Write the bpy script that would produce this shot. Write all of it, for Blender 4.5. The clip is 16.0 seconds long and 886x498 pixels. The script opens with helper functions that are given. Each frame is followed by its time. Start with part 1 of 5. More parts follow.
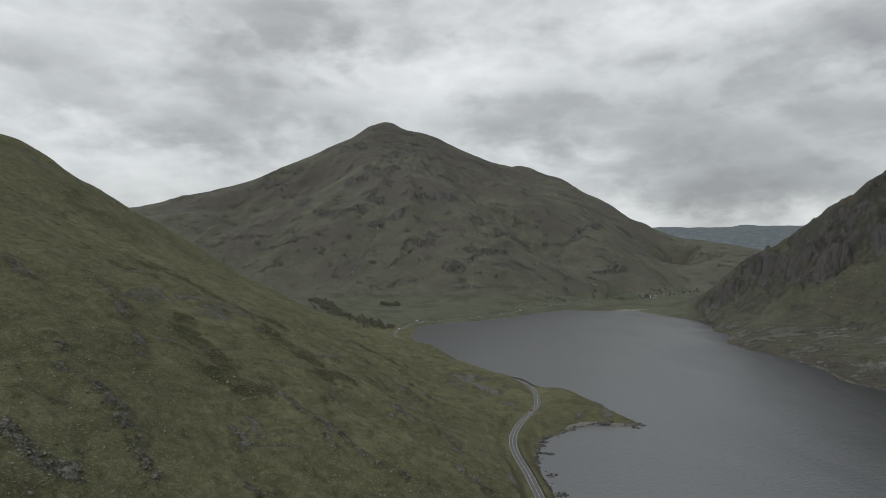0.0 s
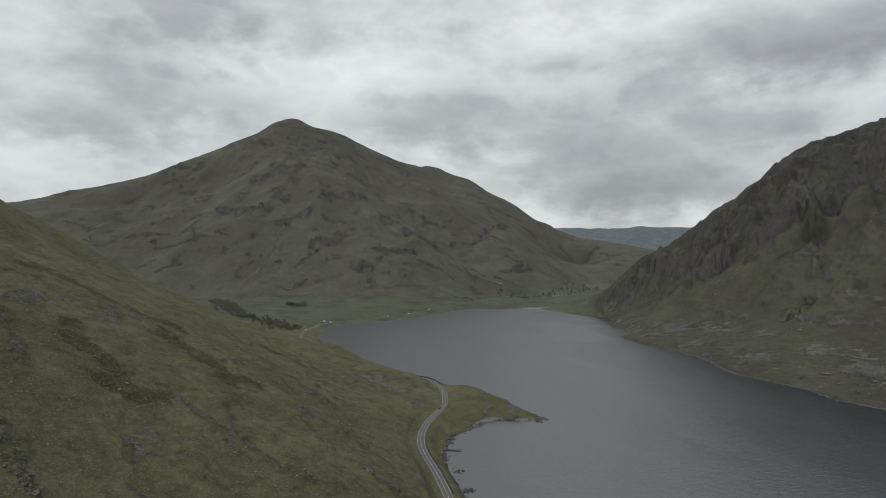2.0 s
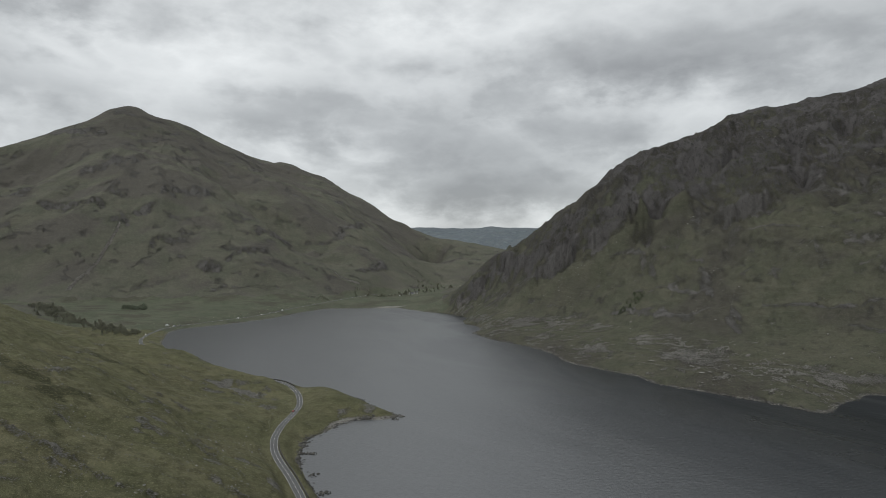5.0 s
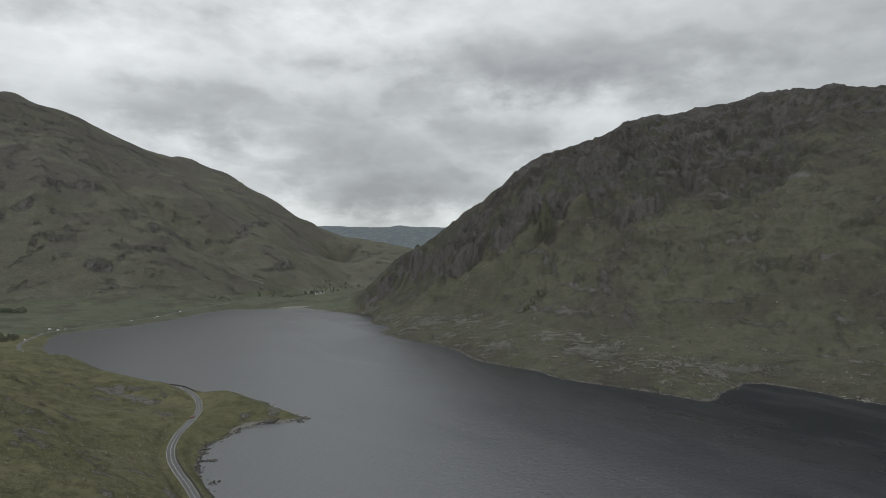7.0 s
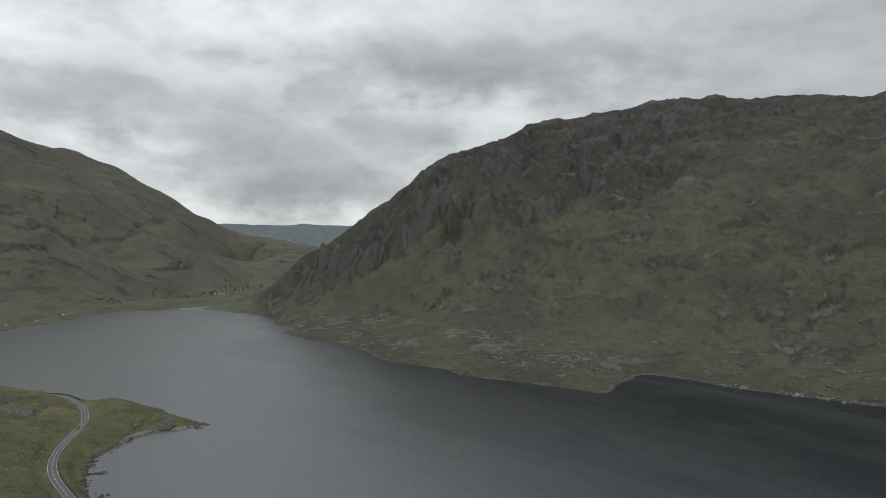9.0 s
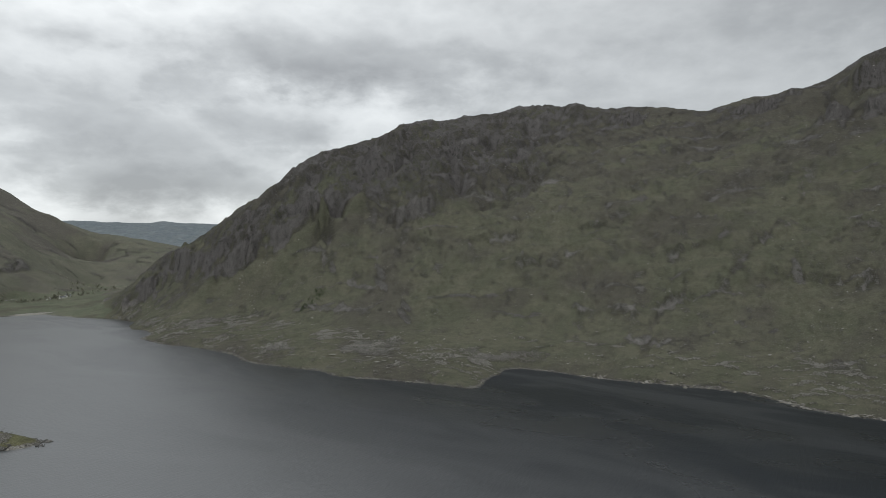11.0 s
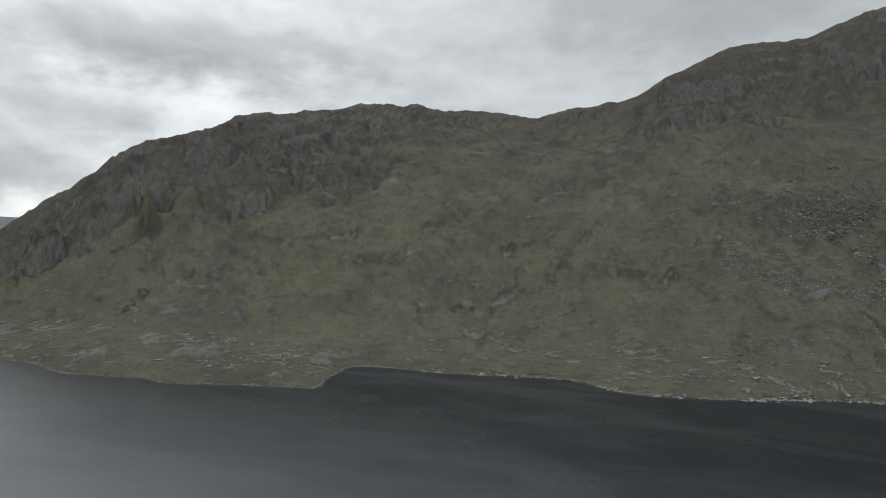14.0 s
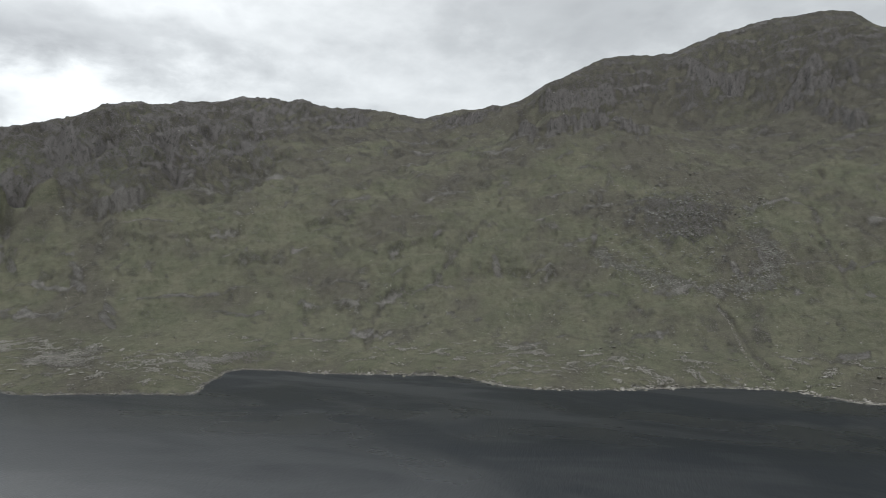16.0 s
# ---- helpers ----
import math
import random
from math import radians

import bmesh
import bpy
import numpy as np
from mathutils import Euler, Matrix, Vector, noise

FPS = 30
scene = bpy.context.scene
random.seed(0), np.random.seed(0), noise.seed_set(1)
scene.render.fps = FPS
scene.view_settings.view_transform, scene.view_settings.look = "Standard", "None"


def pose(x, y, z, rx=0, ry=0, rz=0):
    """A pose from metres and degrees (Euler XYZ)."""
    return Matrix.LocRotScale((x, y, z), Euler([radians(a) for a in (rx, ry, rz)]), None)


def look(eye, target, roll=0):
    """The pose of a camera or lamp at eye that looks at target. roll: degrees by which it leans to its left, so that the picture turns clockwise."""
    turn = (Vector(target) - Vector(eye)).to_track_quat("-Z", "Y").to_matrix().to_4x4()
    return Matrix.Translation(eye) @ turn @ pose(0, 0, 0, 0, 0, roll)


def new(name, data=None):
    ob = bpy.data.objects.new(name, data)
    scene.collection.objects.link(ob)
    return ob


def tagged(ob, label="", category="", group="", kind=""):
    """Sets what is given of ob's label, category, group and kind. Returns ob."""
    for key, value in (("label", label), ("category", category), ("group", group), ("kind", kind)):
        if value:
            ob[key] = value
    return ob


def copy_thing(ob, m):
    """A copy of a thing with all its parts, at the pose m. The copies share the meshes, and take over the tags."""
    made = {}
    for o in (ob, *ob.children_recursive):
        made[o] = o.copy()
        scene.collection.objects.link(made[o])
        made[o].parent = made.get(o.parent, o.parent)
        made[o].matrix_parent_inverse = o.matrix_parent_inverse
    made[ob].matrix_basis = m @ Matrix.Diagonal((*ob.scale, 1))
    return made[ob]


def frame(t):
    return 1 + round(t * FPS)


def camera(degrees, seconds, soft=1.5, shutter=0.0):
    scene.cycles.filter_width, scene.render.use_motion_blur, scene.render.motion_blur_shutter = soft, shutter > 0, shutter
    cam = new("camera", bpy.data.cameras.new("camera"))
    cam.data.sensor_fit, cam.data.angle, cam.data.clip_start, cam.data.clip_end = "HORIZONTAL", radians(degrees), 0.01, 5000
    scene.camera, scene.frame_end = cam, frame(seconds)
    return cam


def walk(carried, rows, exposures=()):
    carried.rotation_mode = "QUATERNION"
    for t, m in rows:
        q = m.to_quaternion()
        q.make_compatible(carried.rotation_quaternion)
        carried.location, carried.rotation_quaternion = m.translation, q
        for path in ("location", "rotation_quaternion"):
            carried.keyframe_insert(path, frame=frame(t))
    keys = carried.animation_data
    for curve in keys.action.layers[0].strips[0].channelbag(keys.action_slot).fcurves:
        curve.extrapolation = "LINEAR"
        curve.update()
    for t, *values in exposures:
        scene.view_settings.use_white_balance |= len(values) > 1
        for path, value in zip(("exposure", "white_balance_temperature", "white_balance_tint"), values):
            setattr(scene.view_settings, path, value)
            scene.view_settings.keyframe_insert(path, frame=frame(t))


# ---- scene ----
cam = camera(69.57, 16.0, soft=0.85)
EYE = 128.0
ROWS = [  # seconds, yaw, pitch, lean: a hovering camera that only turns
    (0.0, 0.0, 0.43, 0.1), (0.5, -2.01, 0.41, 0.06), (1.0, -4.04, 0.4, 0.05), (1.5, -6.13, 0.39, 0.02), (2.0, -8.19, 0.38, 0.01),
    (2.5, -10.29, 0.37, -0.01), (3.0, -12.49, 0.36, -0.02), (3.5, -14.64, 0.34, -0.03), (4.0, -16.79, 0.33, -0.03), (6.5, -27.24, 0.23, -0.07),
    (7.0, -29.28, 0.22, -0.12), (7.5, -31.35, 0.21, -0.14), (8.0, -33.38, 0.19, -0.16), (8.5, -35.43, 0.16, -0.16), (9.0, -37.65, 0.13, -0.15),
    (11.5, -51.69, 0.08, -0.12), (12.0, -54.02, 0.05, -0.14), (12.5, -56.14, 0.02, -0.19), (13.0, -58.3, 0.0, -0.21), (13.5, -60.67, -0.03, -0.26),
    (14.0, -63.19, -0.05, -0.3), (14.5, -65.33, -0.06, -0.3), (15.0, -67.66, -0.06, -0.3), (15.5, -70.48, -0.07, -0.31), (16.0, -73.26, -0.09, -0.36)]
walk(cam, [(t, pose(0, 0, EYE, 90 + pitch, lean, yaw)) for t, yaw, pitch, lean in ROWS],
     exposures=[(0.0, 0.02), (4.0, 0.06), (9.0, 0.16), (12.5, 0.40), (14.5, 0.56), (16.0, 0.82)])

# ---- world and sun ----
SUN_AZ, SUN_EL = radians(236), radians(58)   # azimuth clockwise from +y


class Net:
    """Short hand for a node tree."""

    def __init__(self, tree):
        self.tree = tree
        tree.nodes.clear()

    def add(self, kind, **settings):
        node = self.tree.nodes.new(kind)
        for key, value in settings.items():
            if key in node.inputs:
                node.inputs[key].default_value = value
            else:
                setattr(node, key, value)
        return node

    def wire(self, a, b):
        self.tree.links.new(a, b)

    def math(self, op, a, b=None, c=None, clamp=False):
        node = self.tree.nodes.new("ShaderNodeMath")
        node.operation, node.use_clamp = op, clamp
        for i, v in enumerate((a, b, c)):
            if v is None:
                continue
            if isinstance(v, (int, float)):
                node.inputs[i].default_value = v
            else:
                self.wire(v, node.inputs[i])
        return node.outputs[0]

    def noise(self, vector, scale, detail=4.0, rough=0.55, distortion=0.0, kind="3D"):
        node = self.tree.nodes.new("ShaderNodeTexNoise")
        node.noise_dimensions = kind
        node.inputs["Scale"].default_value = scale
        node.inputs["Detail"].default_value = detail
        node.inputs["Roughness"].default_value = rough
        node.inputs["Distortion"].default_value = distortion
        if vector is not None:
            self.wire(vector, node.inputs["Vector"])
        return node.outputs[0]

    def ramp(self, value, stops, smooth=False):
        node = self.tree.nodes.new("ShaderNodeValToRGB")
        ramp = node.color_ramp
        ramp.interpolation = "EASE" if smooth else "LINEAR"
        while len(ramp.elements) < len(stops):
            ramp.elements.new(0.5)
        for el, (at, col) in zip(ramp.elements, stops):
            el.position = at
            el.color = (col, col, col, 1) if isinstance(col, (int, float)) else (*col, 1)
        self.wire(value, node.inputs[0])
        return node.outputs[0]

    def mix(self, fac, a, b, blend="MIX"):
        node = self.tree.nodes.new("ShaderNodeMix")
        node.data_type, node.blend_type = "RGBA", blend
        for sock, v in ((node.inputs[0], fac), (node.inputs[6], a), (node.inputs[7], b)):
            if isinstance(v, (int, float)):
                sock.default_value = v
            elif isinstance(v, tuple):
                sock.default_value = (*v, 1)
            else:
                self.wire(v, sock)
        return node.outputs[2]

    def remap(self, value, a, b, c=0.0, d=1.0):
        node = self.tree.nodes.new("ShaderNodeMapRange")
        node.interpolation_type = "SMOOTHSTEP"
        for i, v in enumerate((a, b, c, d)):
            node.inputs[i + 1].default_value = v
        self.wire(value, node.inputs[0])
        return node.outputs[0]


DARK_BANKS = [  # cloud banks: azimuth, height, half-width, half-height (degrees), weight
    (-15.1, 18.9, 5.7, 2.4, -0.32), (-16, 13.4, 6.6, 2.2, -0.26), (8.7, 12.1, 6.2, 2.4, -0.5), (-3.2, 17.2, 3, 1.8, -0.22), (26.7, 12.7, 4.7, 1.4, -0.4),
    (23.3, 8.5, 8.1, 2.1, -0.45), (25, 5.1, 9.6, 1.5, -0.44), (-32.2, 14.2, 2.9, 1.7, -0.25), (-31.2, 11.4, 4.1, 1.2, -0.22), (-21.9, 10.1, 4.8, 1.1, -0.28),
    (-8.3, 19.8, 16.4, 1.2, -0.1), (37, 15.9, 13.4, 1.9, -0.3), (35.7, 10.6, 4.1, 1.2, -0.25), (41.2, 16, 13.1, 2.3, -0.22), (84.5, 18.3, 5.9, 3, -0.16), (48, 13.5, 13, 4.5, -0.07)]
BRIGHT_GAPS = [
    (1.9, 15.4, 13.2, 2, 0.3), (-29.3, 7.1, 6.6, 1.3, 0.15), (-9.2, 16.1, 3, 1.5, 0.2), (4.9, 8, 6, 1.3, 0.12), (21.1, 3, 8.8, 0.6, 0.06),
    (36.1, 12.2, 9.9, 1.1, 0.13), (17.9, 18.8, 9.2, 1.2, 0.25), (42.6, 10.8, 7.1, 1.1, 0.06), (28.7, 13.4, 6.4, 1.2, 0.12), (74, 14.4, 15.2, 2.5, 0.06)]


def overcast_sky():
    world = bpy.data.worlds.new("overcast_sky")
    world.use_nodes = True
    scene.world = world
    n = Net(world.node_tree)
    sky = n.add("ShaderNodeTexSky", sky_type="NISHITA", sun_disc=False, sun_elevation=SUN_EL, sun_rotation=SUN_AZ)
    coord = n.add("ShaderNodeTexCoord").outputs["Generated"]
    sep = n.add("ShaderNodeSeparateXYZ")
    n.wire(coord, sep.inputs[0])
    high = n.math("MULTIPLY", n.math("ARCSINE", sep.outputs[2]), 57.2958)
    turn = n.math("MULTIPLY", n.math("ARCTAN2", sep.outputs[0], sep.outputs[1]), 57.2958)
    deep = n.math("ADD", n.math("MAXIMUM", sep.outputs[2], 0.0), 0.20)
    flat = n.add("ShaderNodeCombineXYZ")
    n.wire(n.math("DIVIDE", sep.outputs[0], deep), flat.inputs[0])
    n.wire(n.math("DIVIDE", sep.outputs[1], deep), flat.inputs[1])
    puff = n.add("ShaderNodeMapping")
    puff.inputs["Scale"].default_value = (1.0, 1.0, 2.0)
    n.wire(coord, puff.inputs["Vector"])
    banks = n.noise(flat.outputs[0], 1.0, 3.0, 0.5, 0.3)
    tufts = n.noise(puff.outputs[0], 5.6, 7.0, 0.52, 0.15)
    lumps = n.noise(puff.outputs[0], 9.5, 5.0, 0.5, 0.1)
    fine = n.noise(puff.outputs[0], 13.0, 6.0, 0.6, 0.2)
    # torn edges: the banks' outlines wander with the finer cloud
    at = n.add("ShaderNodeCombineXYZ")
    n.wire(n.math("ADD", turn, n.math("MULTIPLY", n.math("SUBTRACT", lumps, 0.5), 14.0)), at.inputs[0])
    n.wire(n.math("ADD", high, n.math("ADD", n.math("MULTIPLY", n.math("SUBTRACT", fine, 0.5), 4.0), n.math("MULTIPLY", n.math("SUBTRACT", tufts, 0.5), 3.0))), at.inputs[1])
    total = n.math("ADD", n.math("MULTIPLY", n.math("SUBTRACT", 0.5, banks), 0.40), n.math("MULTIPLY", n.math("SUBTRACT", 0.5, tufts), 1.0))
    total = n.math("ADD", total, n.math("MULTIPLY", n.math("SUBTRACT", 0.5, fine), 0.42))
    # rounded lumps with sharper bright seams between them
    seam = n.math("SUBTRACT", 0.11, n.math("ABSOLUTE", n.math("SUBTRACT", lumps, 0.5)))
    total = n.math("MULTIPLY_ADD", seam, 0.9, total)
    total = n.math("MULTIPLY", total, n.remap(turn, 25.0, 75.0, 0.9, 0.5))
    for az, el, w, h, weight in DARK_BANKS + BRIGHT_GAPS:
        off = n.add("ShaderNodeVectorMath", operation="SUBTRACT")
        n.wire(at.outputs[0], off.inputs[0])
        off.inputs[1].default_value = (az, el, 0)
        size = n.add("ShaderNodeVectorMath", operation="MULTIPLY")
        n.wire(off.outputs[0], size.inputs[0])
        size.inputs[1].default_value = (0.8 / w, 0.8 / h, 0)
        dot = n.add("ShaderNodeVectorMath", operation="DOT_PRODUCT")
        n.wire(size.outputs[0], dot.inputs[0])
        n.wire(size.outputs[0], dot.inputs[1])
        total = n.math("MULTIPLY_ADD", n.math("EXPONENT", n.math("MULTIPLY", dot.outputs["Value"], -1.0)), weight, total)
    tone = n.math("ADD", n.math("ADD", total, 0.60), n.remap(turn, 40.0, 85.0, 0.0, -0.23))
    cloud = n.ramp(tone, [(0.0, (0.29, 0.30, 0.308)), (0.35, (0.42, 0.437, 0.445)), (0.62, (0.58, 0.602, 0.61)), (1.0, (0.78, 0.805, 0.81))])
    # an overcast sky is brighter overhead than along the skyline
    dome = n.add("ShaderNodeVectorMath", operation="SCALE")
    n.wire(cloud, dome.inputs[0])
    n.wire(n.math("MULTIPLY", n.remap(high, 22.0, 65.0, 1.0, 1.6), n.remap(turn, 30.0, 90.0, 1.0, 0.76)), dome.inputs["Scale"])
    clouds = n.mix(0.993, sky.outputs[0], dome.outputs[0])
    back = n.add("ShaderNodeBackground")
    n.wire(clouds, back.inputs[0])
    back.inputs[1].default_value = 1.0
    out = n.add("ShaderNodeOutputWorld")
    n.wire(back.outputs[0], out.inputs[0])


overcast_sky()
sun = new("sun", bpy.data.lights.new("sun", "SUN"))
sun.data.energy, sun.data.angle, sun.data.color = 0.8, radians(16), (1.0, 0.96, 0.9)
sun.matrix_world = look((0, 0, 900), (-math.sin(SUN_AZ) * math.cos(SUN_EL), -math.cos(SUN_AZ) * math.cos(SUN_EL), 900 - math.sin(SUN_EL)))


# ---- materials ----
def material(name):
    mat = bpy.data.materials.new(name)
    mat.use_nodes = True
    n = Net(mat.node_tree)
    shader = n.add("ShaderNodeBsdfPrincipled")
    out = n.add("ShaderNodeOutputMaterial")
    n.wire(shader.outputs[0], out.inputs[0])
    return mat, n, shader


def bump(n, shader, height, strength, distance):
    node = n.add("ShaderNodeBump")
    node.inputs["Strength"].default_value = strength
    node.inputs["Distance"].default_value = distance
    n.wire(height, node.inputs["Height"])
    n.wire(node.outputs[0], shader.inputs["Normal"])


def land_material(name, grass_a, grass_b, heath, rock_a, rock_b, fine, lively=1.0, treads=0.5, relief=0.9):
    """Mountain turf with heath and bare rock. The ground's own layers "rock" and "heath" say where each lies."""
    mat, n, shader = material(name)
    geo = n.add("ShaderNodeNewGeometry")
    pos = geo.outputs["Position"]
    rock = n.add("ShaderNodeAttribute", attribute_name="rock").outputs["Fac"]
    moor = n.add("ShaderNodeAttribute", attribute_name="heath").outputs["Fac"]
    pale = n.add("ShaderNodeAttribute", attribute_name="pale").outputs["Fac"]
    patch = n.noise(pos, 0.021, 6.0, 0.62, 0.6)
    small = n.noise(pos, 0.16, 6.0, 0.65)
    grain = n.noise(pos, fine, 6.0, 0.72)
    tuft = n.noise(pos, fine * 2.7, 4.0, 0.7)
    turf = n.mix(n.remap(patch, 0.38, 0.64), grass_a, grass_b)
    turf = n.mix(moor, turf, heath)
    turf = n.mix(n.math("MULTIPLY", n.remap(small, 0.44, 0.66), 0.55 * lively * lively), turf, tuple(c * 0.50 for c in grass_a))
    turf = n.mix(n.math("MULTIPLY", n.remap(grain, 0.50, 0.64), 0.7 * lively), turf, tuple(c * 1.6 for c in grass_b))
    turf = n.mix(n.math("MULTIPLY", n.remap(tuft, 0.50, 0.62), 0.65 * lively), turf, tuple(c * 0.36 for c in grass_a))
    # sheep-trodden terracettes and flushes that follow the contours
    level = n.add("ShaderNodeMapping")
    level.inputs["Rotation"].default_value = (radians(5), radians(-4), 0)
    level.inputs["Scale"].default_value = (0.22, 0.22, 1.0)
    n.wire(pos, level.inputs["Vector"])
    tread = n.noise(level.outputs[0], fine * 0.42, 6.0, 0.66, 0.5)
    turf = n.mix(n.math("MULTIPLY", n.remap(tread, 0.50, 0.68), 0.75 * treads), turf, tuple(c * 0.62 for c in heath))
    turf = n.mix(n.math("MULTIPLY", n.remap(tread, 0.50, 0.30), 0.6 * treads), turf, tuple(c * 1.22 for c in grass_b))
    stone = n.mix(n.remap(n.math("ADD", n.math("MULTIPLY", grain, lively), n.math("MULTIPLY", small, 1 - lively)), 0.32, 0.66), rock_a, rock_b)
    joints = n.add("ShaderNodeMapping")
    joints.inputs["Rotation"].default_value = (radians(24), radians(-26), 0)
    joints.inputs["Scale"].default_value = (1.0, 1.0, 0.34)
    n.wire(pos, joints.inputs["Vector"])
    crack = n.noise(joints.outputs[0], fine * 0.30 * lively, 7.0, 0.66, 0.8)
    stone = n.mix(n.math("MULTIPLY", n.remap(crack, 0.50, 0.64), 0.62), stone, tuple(c * 0.42 for c in rock_a))
    stone = n.mix(pale, stone, n.mix(n.remap(grain, 0.36, 0.62), (0.13, 0.126, 0.112), (0.29, 0.28, 0.255)))
    edge = n.math("ADD", n.math("MULTIPLY", n.math("SUBTRACT", grain, 0.5), 0.5 + 1.5 * lively), n.math("MULTIPLY", n.math("SUBTRACT", small, 0.5), 0.7))
    mask = n.remap(n.math("ADD", rock, edge), 0.38, 0.62)
    n.wire(n.mix(mask, turf, stone), shader.inputs["Base Color"])
    shader.inputs["Roughness"].default_value = 0.95
    shader.inputs["Specular IOR Level"].default_value = 0.12
    rough = n.math("ADD", n.math("MULTIPLY", small, 0.6), n.math("MULTIPLY", grain, 0.7))
    rough = n.math("ADD", rough, n.math("MULTIPLY", n.math("MULTIPLY", crack, mask), -1.3))
    bump(n, shader, rough, 1.0, relief * lively / fine)
    return mat


M_HILL = land_material("hill_turf", (0.106, 0.109, 0.059), (0.145, 0.138, 0.082), (0.046, 0.047, 0.025), (0.070, 0.069, 0.061), (0.20, 0.193, 0.175), 1.0, 1.0, 0.5, 1.3)
# peak, ridge and valley turf are tinted slightly bluer to stand for haze
M_PEAK = land_material("peak_turf", (0.102, 0.107, 0.081), (0.131, 0.128, 0.100), (0.099, 0.092, 0.083), (0.072, 0.070, 0.067), (0.136, 0.131, 0.123), 0.30, 0.70, 0.22, 1.8)
M_RIDGE = land_material("ridge_turf", (0.089, 0.094, 0.066), (0.116, 0.114, 0.084), (0.078, 0.073, 0.063), (0.066, 0.063, 0.062), (0.134, 0.128, 0.126), 0.72, 0.90, 0.42, 2.3)
M_FLOOR = land_material("valley_turf", (0.082, 0.094, 0.064), (0.106, 0.112, 0.080), (0.070, 0.066, 0.051), (0.09, 0.088, 0.080), (0.20, 0.193, 0.175), 0.45, 0.7)
# far hills: distance haze is put into the colours, paler and bluer than turf
M_FAR_HAZED = land_material("far_turf_hazed", (0.165, 0.198, 0.215), (0.185, 0.210, 0.222), (0.16, 0.186, 0.210), (0.13, 0.135, 0.14), (0.16, 0.165, 0.17), 0.02, 0.4, 0.0)


def water_material():
    """Peaty lake water: reflection dimmed by place towards the ridge, ruffled by gusts over the open middle."""
    mat, n, shader = material("lake_water")
    pos = n.add("ShaderNodeNewGeometry").outputs["Position"]
    sep = n.add("ShaderNodeSeparateXYZ")
    n.wire(pos, sep.inputs[0])
    streak = n.add("ShaderNodeMapping")
    streak.inputs["Rotation"].default_value = (0, 0, radians(40))
    streak.inputs["Scale"].default_value = (1.0, 0.42, 1.0)
    n.wire(pos, streak.inputs["Vector"])
    gust = n.noise(streak.outputs[0], 0.010, 5.0, 0.58, 0.9)
    catspaw = n.noise(streak.outputs[0], 0.016, 3.0, 0.5, 1.2)
    fetch = n.math("ADD", sep.outputs[0], n.math("MULTIPLY", n.math("SUBTRACT", gust, 0.5), 260.0))
    fetch = n.math("SUBTRACT", fetch, n.math("MULTIPLY", sep.outputs[1], 0.16))
    open_water = n.remap(fetch, 60.0, 400.0, 1.0, 0.0)
    # slicks and cat's-paws near the far shore
    lee = n.math("MULTIPLY", n.remap(fetch, 230.0, 360.0), n.remap(catspaw, 0.40, 0.66))
    waves_at = n.add("ShaderNodeMapping")
    waves_at.inputs["Rotation"].default_value = (0, 0, radians(-22))
    waves_at.inputs["Scale"].default_value = (0.34, 1.0, 1.0)
    n.wire(pos, waves_at.inputs["Vector"])
    swell = n.noise(waves_at.outputs[0], 0.44, 2.0, 0.5)
    ripple = n.noise(waves_at.outputs[0], 0.75, 2.0, 0.5)
    shader.inputs["Base Color"].default_value = (0.008, 0.0110, 0.0145, 1)
    shader.inputs["IOR"].default_value = 1.6
    # reflection strength painted by place: strong mid-lake, weak below the ridge
    gloss = n.math("MULTIPLY_ADD", open_water, 1.28, 0.12)
    n.wire(n.math("MULTIPLY_ADD", lee, 0.24, gloss), shader.inputs["Specular IOR Level"])
    ruffled = n.remap(gust, 0.38, 0.60, 0.282, 0.40)
    rough = n.add("ShaderNodeMix")
    n.wire(open_water, rough.inputs[0])
    n.wire(ruffled, rough.inputs[2])
    n.wire(n.math("MULTIPLY_ADD", gust, 0.06, 0.30), rough.inputs[3])
    n.wire(n.math("MULTIPLY_ADD", lee, -0.05, rough.outputs[0]), shader.inputs["Roughness"])
    waves = n.math("ADD", n.math("MULTIPLY", swell, 0.55), n.math("MULTIPLY", ripple, 0.45))
    bump(n, shader, waves, 0.55, 0.6)
    return mat


def plain_material(name, a, b, scale, rough=0.85, metal=0.0, bumps=0.3, size=0.02):
    """A worn surface that varies between two tones."""
    mat, n, shader = material(name)
    pos = n.add("ShaderNodeNewGeometry").outputs["Position"]
    info = n.add("ShaderNodeObjectInfo").outputs["Random"]
    wear = n.noise(pos, scale, 6.0, 0.6, 0.3)
    broad = n.noise(pos, scale * 0.12, 3.0, 0.5)
    fac = n.math("ADD", n.math("MULTIPLY", wear, 0.7), n.math("ADD", n.math("MULTIPLY", broad, 0.5), n.math("MULTIPLY", info, 0.25)))
    n.wire(n.mix(n.remap(fac, 0.45, 0.95), a, b), shader.inputs["Base Color"])
    shader.inputs["Roughness"].default_value = rough
    shader.inputs["Metallic"].default_value = metal
    bump(n, shader, wear, bumps, size)
    return mat


